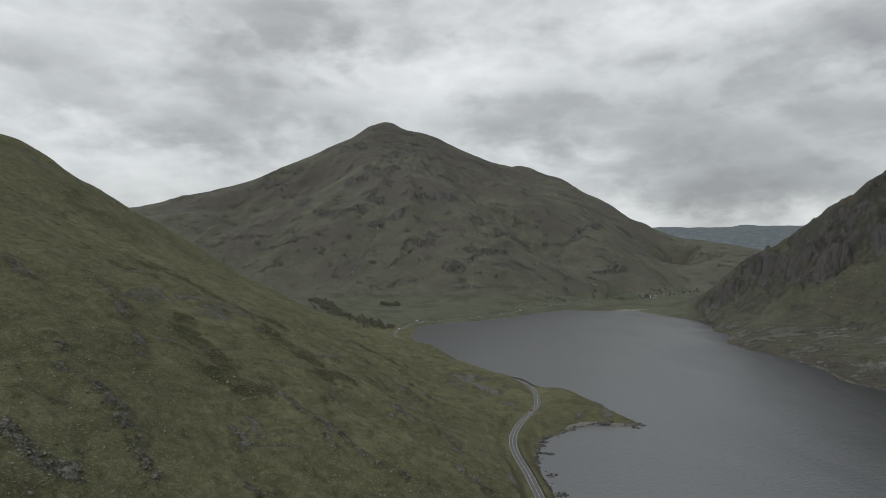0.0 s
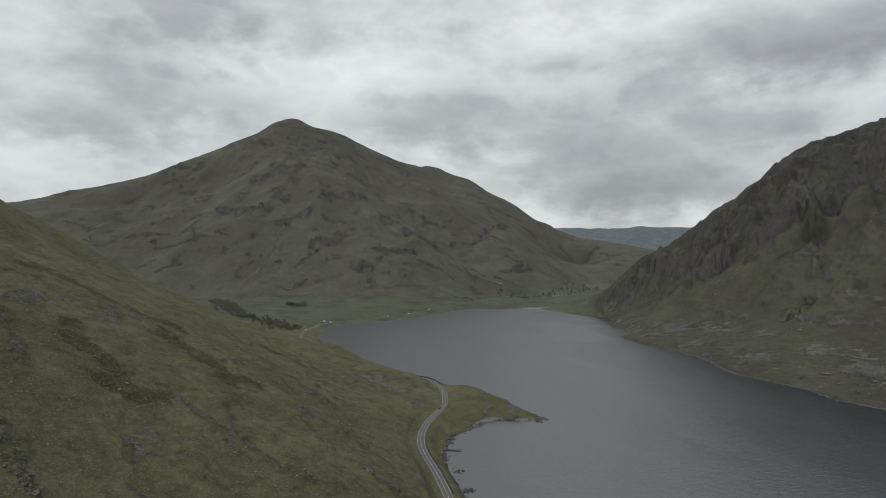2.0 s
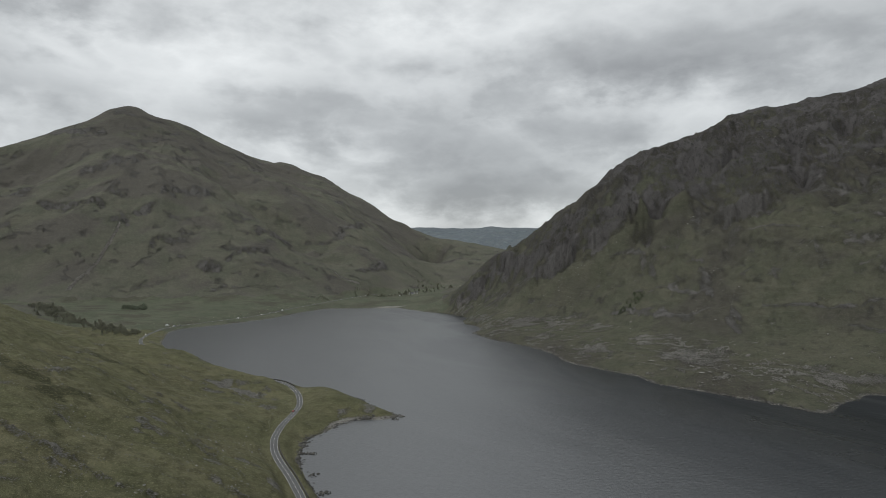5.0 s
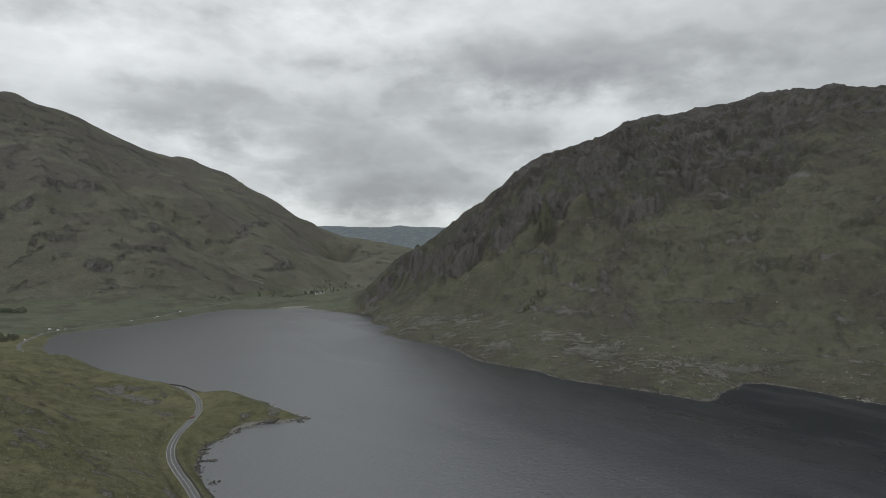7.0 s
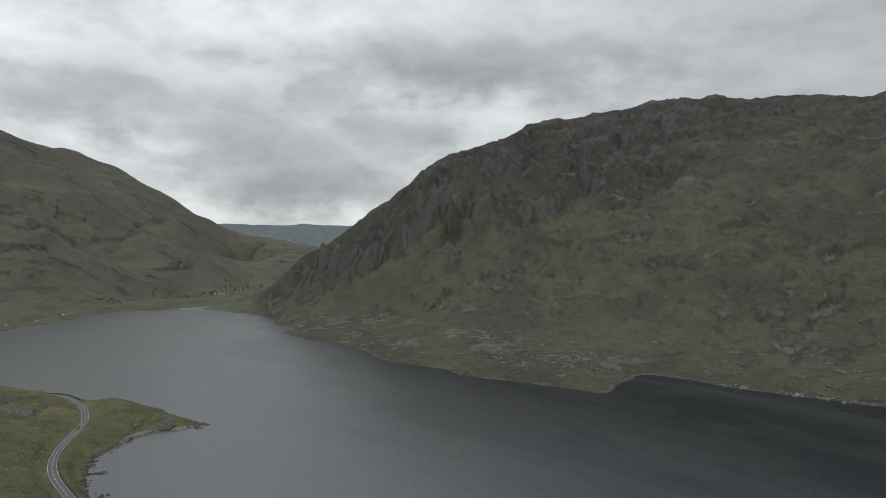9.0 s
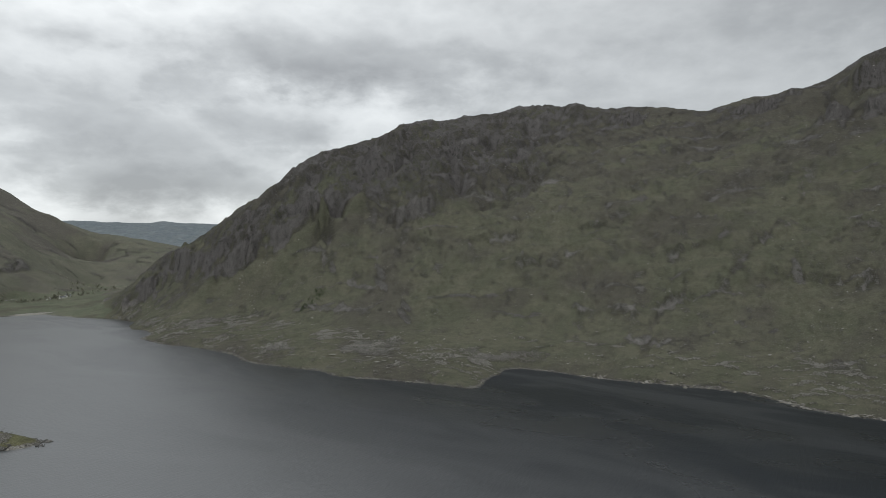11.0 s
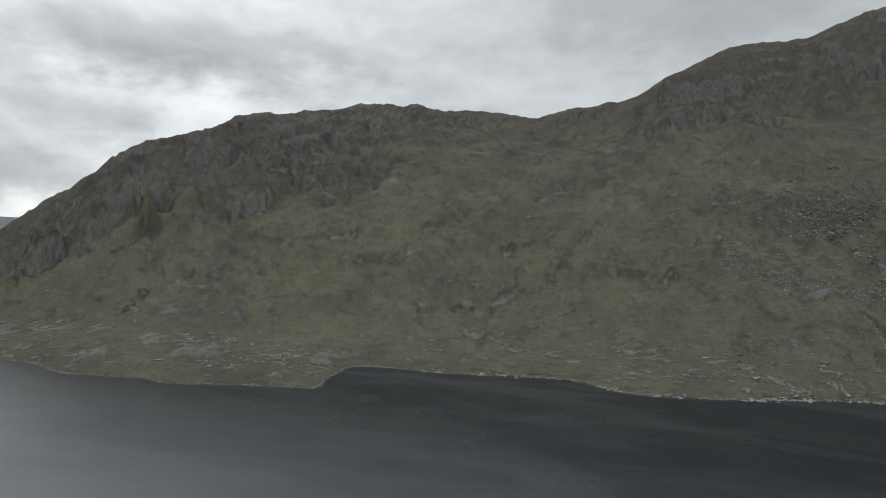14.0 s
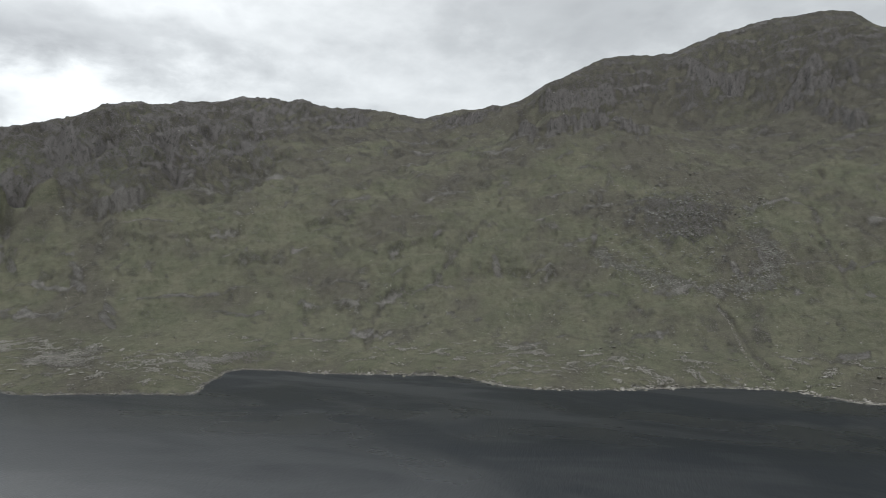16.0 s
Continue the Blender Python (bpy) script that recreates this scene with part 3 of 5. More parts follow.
SLOPE_BANDS = [  # low broken ledges on the grassy flank
    [(1247, 500), (1247, 462)], [(1310, 447), (1310, 369)], [(875, 333), (898, 295)], [(724, 341), (778, 285)], [(785, 531), (795, 488)],
    [(747, 712), (760, 652)], [(652, 826), (680, 780)], [(795, 624), (830, 583)], [(905, 481), (948, 442)], [(1086, 263), (1115, 217)],
    [(845, 241), (845, 177), (840, 119)], [(944, 155), (973, 96)], [(1419, -235), (1313, -284)], [(1294, -157), (1274, -221)],
    [(851, 335), (899, 291)], [(846, 186), (842, 101)]]
GRASS_RAMP = [  # green ramp under the cliffs
    [(528, 1010), (591, 935), (627, 905), (672, 891), (715, 863), (744, 846)]]
PEAK_BANDS = [  # crags on the mountain
    [(-200, 1902), (-119, 1943)], [(-87, 2008), (30, 2063)], [(-102, 1803), (-38, 1800)], [(16, 1691), (42, 1691)], [(-474, 2558), (-322, 2529)],
    [(85, 1717), (165, 1759)], [(439, 1794), (526, 1880)], [(426, 2035), (557, 2275)], [(-589, 2116), (-452, 2091)], [(-317, 2181), (-168, 2262)],
    [(-395, 1990), (-251, 1969)], [(159, 1868), (239, 1845)]]
PEAK_TROUGHS = [  # hollows either side of the front face of the mountain
    [(-380, 2463), (-507, 2316), (-650, 2196), (-797, 2074)], [(-59, 2483), (126, 2146), (273, 2012), (387, 1828), (443, 1749)]]
HILL_LEDGES = [  # long broken ledges on the near hill
    [(-91, 323), (-58, 299), (-25, 269), (-8, 264)], [(-86, 504), (-49, 485), (-22, 472), (-5, 447)], [(-2, 358), (8, 347)],
    [(2, 317), (10, 303), (17, 289)], [(-137, 229), (-127, 227), (-109, 220), (-97, 206)], [(-125, 180), (-109, 170), (-95, 169)],
    [(-210, 314), (-201, 309)], [(-215, 361), (-190, 354), (-154, 314), (-134, 285)], [(27, 545), (50, 494)], [(-80, 404), (-69, 447)]]
HILL_HEATH = [  # strips of dark heather and bracken
    [(-148, 359), (-118, 329), (-94, 306)], [(-203, 481), (-147, 446), (-115, 451)], [(-115, 422), (-79, 388)], [(-219, 427), (-207, 433)],
    [(-107, 306), (-92, 310)], [(-68, 377), (-58, 390)], [(-70, 547), (-40, 533)], [(-221, 466), (-212, 493)]]
RUBBLE = [(900, 50), (860, 22), (825, -35), (804, -90), (830, -150), (880, -165), (945, -160)]   # crescent of fallen stone below the block field
SCREES = [(668, 705, 1.0), (648, 684, 1.2), (622, 608, 0.9), (602, 592, 1.2), (648, 794, 0.8), (735, 690, 0.7), (846, 177, 1.0), (885, 39, 0.9), (878, -153, 1.0), (840, -120, 1.0)]   # small grey stone fans


def polar(x, y, cx, cy, size, stretch, shear=0.0):
    """Plan coordinates round a centre, stretched along the fall of the slope."""
    r = np.hypot(x - cx, y - cy)
    a = np.arctan2(x - cx, y - cy)
    return a * size + shear * r, r * stretch


CLIFF_AZ = [18, 22, 27, 32, 38, 42, 47, 51, 55, 59, 63.5, 66, 70, 78, 86, 95, 112]   # height above which the ridge is bare rock, by bearing
CLIFF_Z = [15, 24, 50, 105, 165, 190, 200, 205, 255, 345, 415, 450, 520, 500, 430, 420, 420]


def crest_heights(points):
    p = np.array(points, float)
    a = np.degrees(np.arctan2(p[:, 0], p[:, 1]))
    k = np.argsort(a)
    return a[k], p[k, 2]


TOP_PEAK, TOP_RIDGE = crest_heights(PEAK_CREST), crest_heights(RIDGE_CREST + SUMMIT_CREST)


def line_offset(x, y, points, reach):
    """For the plan points within reach of a line: their indices, distance from it, offset uphill of it (away from the lake's middle) and place along it from 0 to 1."""
    p = smooth_line(points, 3.0)
    lo, hi = p.min(0) - reach, p.max(0) + reach
    q = np.where((x > lo[0]) & (x < hi[0]) & (y > lo[1]) & (y < hi[1]))[0]
    d, up, s = np.empty(len(q)), np.empty(len(q)), np.empty(len(q))
    for i in range(0, len(q), 20000):
        j = q[i:i + 20000]
        dd = (x[j][:, None] - p[:, 0]) ** 2 + (y[j][:, None] - p[:, 1]) ** 2
        k = dd.argmin(1)
        r = np.maximum(np.hypot(p[k, 0], p[k, 1]), 1.0)
        d[i:i + 20000] = np.sqrt(dd[np.arange(len(j)), k])
        up[i:i + 20000] = ((x[j] - p[k, 0]) * p[k, 0] + (y[j] - p[k, 1]) * p[k, 1]) / r
        s[i:i + 20000] = k / max(1, len(p) - 1)
    return q, d, up, s


def cleft(z, dark, x, y, points, wide, deep):
    """Cuts a V-shaped gully, shallower towards its ends; dark: how far each point lies in one."""
    q, d, _, s = line_offset(x, y, points, 3 * wide)
    d = np.abs(d + 0.7 * wide * fbm(x[q], y[q], 40, 4, 151, 0.6))
    fade = step(s, 0.0, 0.12) * (1 - step(s, 0.82, 1.0))
    cut = np.maximum(0, 1 - d / wide) * fade
    z[q] -= deep * cut * np.clip(0.7 + 1.6 * fbm(x[q], y[q], 60, 2, 155), 0.15, 1.3)
    dark[q] = np.maximum(dark[q], cut)


def crag_band(z, bare, x, y, points, tall, deep):
    """A rock step: the ground stands up behind the line and is scooped in front of it; bare: how far it is rock."""
    q, d, up, s = line_offset(x, y, points, 95)
    rag = fbm(x[q], y[q], 34, 4, 153, 0.62)
    side = np.sqrt(np.maximum(0, d * d - up * up))
    fade = (1 - step(side, 2, 26)) * (0.55 + 0.9 * rag)
    up = up + 26 * rag
    wall = step(up, -0.5 * deep, 0.5 * deep) * (1 - step(up, 0.5 * deep, 85))
    z[q] += np.maximum(0, fade) * tall * (wall - 0.35 * np.exp(-((up + deep) / deep) ** 2))
    bare[q] = np.maximum(bare[q], np.clip(fade * 1.5, 0, 1) * step(up, -1.3 * deep, -0.4 * deep) * (1 - step(up, 0.7 * deep, 1.6 * deep)))


def terrain(x, y, z):
    """Height of the ground from its smooth height z, with gullies, crags and hummocks, and how far it is rock, heath and pale stone."""
    kind = region(x, y, z)
    lift = step(z, 2, np.where(kind == 3, 110, np.where(kind == 2, 160, 40)))
    hill, peak, ridge = kind == 1, kind == 2, kind == 3
    bearing = np.degrees(np.arctan2(x, y))
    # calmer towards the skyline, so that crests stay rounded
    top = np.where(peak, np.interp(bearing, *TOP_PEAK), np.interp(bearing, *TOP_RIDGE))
    lift = lift * (1 - (0.7 * peak + 0.5 * ridge) * step(z / top, 0.90, 0.985))
    lift = lift * np.where(hill, 1 - 0.75 * step(np.hypot(x, y), 640, 780) * step(-bearing, 6, 20), 1.0)
    # gullies and ribs that run down the flanks
    warp = 45 * fbm(x, y, 190, 4, 31)
    u = np.select([hill, peak, ridge], [(x + y) * 0.7, x * 1.0, polar(x, y, 100, 100, 1150, 0.5, -0.5)[0]], x) + warp
    v = np.select([hill, peak, ridge], [(x - y) * 0.28, y * 0.6, polar(x, y, 100, 100, 1150, 0.5, -0.5)[1]], y) + warp
    big = fbm(u, v, 150, 2, 37, 0.5, True) - 0.5
    ribs = fbm(u, v, 88, 5, 41, 0.5, True) - 0.8
    crag_line = np.interp(bearing, CLIFF_AZ, CLIFF_Z) + 30 * fbm(x, y, 130, 4, 43)
    crag = ridge * step(z - crag_line, -45, 50) * (1 - 0.45 * step(bearing, 74, 84))
    upper = peak * step(z + 220 * fbm(x, y, 300, 4, 47), 240, 680)
    amp = np.select([hill, peak, ridge], [1.3, 1.7, 1.4 + 3.6 * crag], 1.0)
    z = z + lift * (amp * ribs + np.select([hill, peak, ridge], [2.8, 4.0, 3.0 + 13 * crag], 0.8) * big)
    # the mountain's great spurs, running down from its top
    pu, pv = polar(-x, -y, 150, -2740, 900, 0.45)
    spurs = fbm(pu + 90 * fbm(x, y, 420, 3, 33), pv, 330, 3, 35, 0.5, True) - 0.5
    z = z + peak * lift * 20 * spurs * step(np.hypot(x + 150, y - 2740), 120, 520)
    # water-cut gullies, sharp at the bottom
    cut = gnoise(u / 58 + 0.28 * fbm(x, y, 45, 3, 57), v / 105, 55)
    cut2 = gnoise(u / 26 + 0.3 * fbm(x, y, 22, 2, 58), v / 55, 59)
    some = step(fbm(x, y, 240, 2, 63), -0.02, 0.22)
    gully = (1 - step(np.abs(cut), 0.0, 0.13)) * np.where(hill, 1.0, np.maximum(some, 0.8 * crag))
    rill = 1 - step(np.abs(cut2), 0.0, 0.16)
    z = z - lift * (gully * np.select([hill, peak, ridge], [1.2, 1.4, 0.9 + 4.0 * crag], 0.6) + rill * np.select([hill, peak, ridge], [0.4, 0.4, 0.3 + 1.0 * crag], 0.2))
    # the clefts, rock walls, ramp and hollows that can be told apart
    before = z.copy()
    dark, wallrock, ledges, ramp = np.zeros(x.shape), np.zeros(x.shape), np.zeros(x.shape), np.zeros(x.shape)
    for line in CRAG_GULLIES:
        cleft(z, dark, x, y, line, 24.0, 24.0)
    for line in SLOPE_GULLIES:
        cleft(z, dark, x, y, line, 5.0, 4.5)
    for line in CRAG_BANDS:
        crag_band(z, wallrock, x, y, line, 25.0, 13.0)
    for line in SLOPE_BANDS:
        crag_band(z, ledges, x, y, line, 5.0, 8.0)
    for line in PEAK_BANDS:
        crag_band(z, wallrock, x, y, line, 9.0, 14.0)
    for line in GRASS_RAMP:
        q, d, up, s = line_offset(x, y, line, 60)
        ramp[q] = np.exp(-((up - 4) / 15) ** 2) * (1 - step(np.sqrt(np.maximum(0, d * d - up * up)), 3, 30))
        z[q] += 7 * ramp[q]
    for line in PEAK_TROUGHS:
        q, d, up, s = line_offset(x, y, line, 330)
        z[q] -= 62 * np.exp(-(d / 115) ** 2) * step(s, 0.0, 0.25) * (1 - step(s, 0.75, 1.0)) * (1 + 0.6 * fbm(x[q], y[q], 160, 3, 157))
    z = before + (z - before) * (1 - 0.8 * step(before / top, 0.86, 0.97) * (ridge | peak))
    # broken bands of rock that stand out as small cliffs
    tilt = z + np.select([hill, peak, ridge], [0.22 * y, 0.05 * x, 0.16 * y], 0.0) + 26 * fbm(x, y, 120, 4, 51)
    period = np.select([hill, peak], [30.0, 58.0], 40.0)
    saw = (tilt / period) % 1.0
    ledge = step(saw, 0.0, 0.78) - step(saw, 0.78, 1.0)
    where = step(fbm(u, v * 2.2, 105, 4, 61, 0.6) + 0.10 * crag + 0.05 * upper - 0.06, 0.0, 0.16)
    strong = np.select([hill, peak, ridge], [2.6, 1.5 + 1.2 * upper, 4.5 + 4.0 * crag], 1.0)
    face = where * step(saw, 0.70, 0.80) * (1 - step(saw, 0.97, 1.0))
    z = z + lift * where * strong * (ledge - 0.5) * np.where(hill, 0.8, 1.2)
    # hummocks and small outcrops
    out, turn = np.hypot(x, y), np.arctan2(x, y) * 1150
    knobs = fbm(turn + 0.3 * out, out * 0.7, 62, 5, 73, 0.6, True) - 0.9
    z = z + lift * np.select([peak, ridge], [1.2, 4.2 + 2.6 * crag], 0.0) * knobs
    bumps = np.where(peak, fbm(x, y, 46, 5, 75, 0.62), fbm(x, y, 24, 5, 71, 0.64))
    z = z + np.where(hill, 0.5 + 0.5 * lift, 0.25 + 0.75 * lift) * np.select([hill, ridge, peak], [2.0, 4.2, 2.6], 1.2) * bumps * step(np.abs(z), 0.2, 5)
    knolls = ((kind == 0) | ridge) & (x > 350) & (y < 1250)
    apron = knolls * step(z, 0.2, 4) * (1 - step(z, 13, 30)) * step(bearing, 18, 24) * (1 - 0.6 * step(bearing, 54, 62))
    whale = np.maximum(0, fbm(x * 0.8 + y * 0.5, (y * 0.8 - x * 0.5) * 0.45, 34, 4, 81, 0.55, True) - 0.12)
    z = z + apron * 3.6 * whale
    # the block field: a ledgy knoll with a crescent of rubble below it
    knoll = np.exp(-((x - 985) / 92) ** 2 - ((y + 60) / 92) ** 2) * ridge
    z = z + knoll * (9 + 4.5 * (fbm(turn * 0.7, out, 26, 4, 165, 0.6, True) - 0.8))
    rubble = np.zeros(x.shape)
    q, d, up, s = line_offset(x, y, RUBBLE, 60)
    rubble[q] = (1 - step(d + 26 * fbm(x[q], y[q], 30, 4, 167, 0.6), 4, 24)) * ridge[q]
    bare = np.zeros(x.shape)
    for cx, cy, size in OUTCROPS:
        s, w = 0.7 * (x - cx) - 0.7 * (y - cy), 0.7 * (x - cx) + 0.7 * (y - cy)
        bare = np.maximum(bare, np.exp(-(s / (17 * size)) ** 2 - (w / (3.2 * size)) ** 2))
    for line in HILL_LEDGES:
        q, d, up, s = line_offset(x, y, line, 14)
        bare[q] = np.maximum(bare[q], np.exp(-(d / 5.0) ** 2) * (0.8 + 0.9 * fbm(x[q], y[q], 16, 3, 159)))
    bare = bare * hill * step(fbm(x, y, 9, 4, 87, 0.6) + 0.5 * bare, 0.05, 0.4)
    z = z + bare * (0.7 + 2.2 * np.abs(fbm(x, y, 7, 4, 89, 0.6)))
    radial, slab, fan = np.maximum(np.hypot(x, y), 1.0), np.zeros(x.shape), np.zeros(x.shape)
    for cx, cy, size in SLABS:
        w, s = ((x - cx) * x + (y - cy) * y) / radial, ((x - cx) * y - (y - cy) * x) / radial
        slab = np.maximum(slab, np.exp(-(s / (24 * size)) ** 2 - (w / (15 * size)) ** 2))
    for cx, cy, size in SCREES:
        w, s = ((x - cx) * x + (y - cy) * y) / radial, ((x - cx) * y - (y - cy) * x) / radial
        fan = np.maximum(fan, np.exp(-((s + 0.3 * w) / (7 * size)) ** 2 - (w / (26 * size)) ** 2))
    bed = np.zeros(x.shape)
    for line, wide in ((smooth_line(GULLY, 2.0), 3.2), (smooth_line(LANDSLIP, 2.0), 3.0)):
        near = np.where((np.abs(x - line[:, 0].mean()) < 90) & (np.abs(y - line[:, 1].mean()) < 160))[0]
        for i in range(0, len(near), 20000):
            q = near[i:i + 20000]
            off = np.sqrt(((x[q][:, None] - line[:, 0]) ** 2 + (y[q][:, None] - line[:, 1]) ** 2).min(1))
            bed[q] = np.maximum(bed[q], 1 - step(off, 0.5 * wide, 1.3 * wide))
    slab = step(slab * (0.75 + 1.3 * fbm(x * 0.8 + y * 0.5, (y * 0.8 - x * 0.5) * 0.6, 15, 4, 83, 0.6)), 0.30, 0.55)
    # low bare ribs that break the turf of the shore bench in lines
    streak = fbm(np.arctan2(x, y) * 230, radial, 8, 4, 171, 0.6) + 0.55 * fbm(x, y, 70, 3, 173) + 0.30 * slab
    slab = step(apron, 0.03, 0.2) * step(streak + 0.06 * step(bearing, 70, 80), 0.20, 0.36)
    z = z + slab * step(z, 0.3, 3) * 1.0
    near_road, road_z = road_offset(x, y)
    on = 1 - step(near_road, 3.4, 12)
    # layers
    spots = fbm(x, y, 17, 4, 91, 0.65)
    crops = np.where(ridge | peak, fbm(turn * 0.8 + 0.15 * out, out * 0.9, 32, 5, 95, 0.68) + 0.30 * fbm(x, y, 230, 3, 97), fbm(u, v * 1.6, 40, 4, 95, 0.6) + 0.25 * fbm(x, y, 260, 2, 97))
    crops = step(crops, 0.12, 0.50)
    rock = np.select([hill, peak, ridge], [0.34 * crops * step(spots, -0.1, 0.3) + 0.40 * face * step(spots, -0.3, 0.2) + 0.10 + 0.16 * (1 - step(z, 25, 60)) * step(spots, 0.05, 0.35),
                                           0.18 * face + 0.14 * upper + 0.32 * crops + 0.16 + 0.5 * wallrock + 0.12 * spots,
                                           0.42 * face + 0.30 * crag * (step(ribs + 0.7 * knobs + 0.6 * spots, -0.9, 0.7) - 0.5) + (0.04 + 0.16 * crag) * (gully + 0.6 * rill) + 0.22 * crops + 0.56 * wallrock + 0.22 * ledges + 0.25 * dark + 0.17 + 0.05 * crag + 0.10 * step(z, 120, 380) + 0.22 * spots],
                     0.10 + 0.3 * crops * step(spots, 0.0, 0.3))
    rock = rock * (1 - 0.55 * step(apron, 0.02, 0.4)) * (1 - 0.9 * ramp)
    rock = np.maximum(rock, apron * step(whale + 0.6 * spots, 0.45, 0.95) * step(fbm(x, y, 90, 3, 99) + 0.2, 0.0, 0.5) * 0.62)
    rock = np.maximum(rock, 0.62 * bare)
    rock = np.maximum(rock, np.maximum(np.maximum(0.58 * slab, 0.9 * bed), 0.62 * step(fan + 0.4 * spots, 0.3, 0.8)))
    bar = np.exp(-((x - 415) / 46) ** 2 - ((y - 1420) / 9) ** 2)
    rock, pale_bar = np.maximum(rock, 0.95 * step(bar, 0.3, 0.6)), step(bar, 0.3, 0.6)
    beach = np.exp(-((x - 112) / 34) ** 2 - ((y - 470) / 16) ** 2)
    shore = np.maximum((1 - step(z - 1.0 * beach, 0.4, 1.2)) * (0.55 + 0.5 * spots), 0.9 * step(beach, 0.3, 0.6) * (1 - step(z, 0.8, 2.2)))
    rock = np.maximum(rock, shore) * (1 - on)
    heath = np.where(ridge | peak, fbm(turn * 0.7, out * 0.8, 95, 5, 101, 0.6), fbm(u, v, 80, 5, 101, 0.58))
    heath = step(heath + np.where(peak, 0.34, np.where(ridge, 0.50, 0.15)) * step(z, 50, np.where(ridge, 430, 400)), np.where(ridge, -0.15, -0.02), np.where(ridge, 0.60, 0.42)) * np.where(ridge, 1.0, 0.9)
    strips = step(fbm(u * 2.2 + 6 * spots, v * 1.7, 80, 4, 103, 0.55), 0.06, 0.26)
    heath = np.where(hill, np.maximum(0.20 * heath, 0.32 * strips) * (0.55 + 0.45 * step(z, 6, 22)), heath)
    heath = np.where(ridge, np.maximum(heath, (0.75 + 0.3 * spots) * step(z, 330, 470)), heath)
    # gullies and clefts also take the heath colour, darker towards their bottoms
    heath = np.maximum(heath * (1 - 0.9 * ramp), np.maximum(0.25 * gully * (hill | ridge | peak), 0.8 * dark))
    for line in HILL_HEATH:
        q, d, up, s = line_offset(x, y, line, 30)
        heath[q] = np.maximum(heath[q], 1.0 - step(d + 11 * fbm(x[q], y[q], 13, 4, 161, 0.6), 5, 9))
    pale = np.maximum(0.5 * step(apron, 0.05, 0.5), np.maximum(0.45 * step(shore, 0.2, 0.6), np.maximum(0.85 * slab, bed)))
    pale = np.maximum(pale, 0.40 * ridge * (1 - crag) * np.maximum(0.5, np.maximum(ledges, crops)) * (1 - step(z, 240, 420)))
    pale = np.maximum(pale, np.maximum(pale_bar, step(beach, 0.3, 0.6) * (1 - step(z, 0.8, 2.2))))
    rock, pale = np.maximum(rock, 0.56 * step(knoll + 0.4 * spots, 0.25, 0.8)), pale * (1 - 0.7 * step(knoll, 0.25, 0.6))
    rock, pale = np.maximum(rock, 0.55 * rubble), np.maximum(pale, 0.3 * rubble)
    z = z * (1 - on) + (road_z - 0.12) * on
    return z, np.clip(rock, 0, 1), np.clip(heath, 0, 1), np.clip(pale, 0, 1)


def height(x, y):
    return terrain(x, y, base_height(x, y))[0]


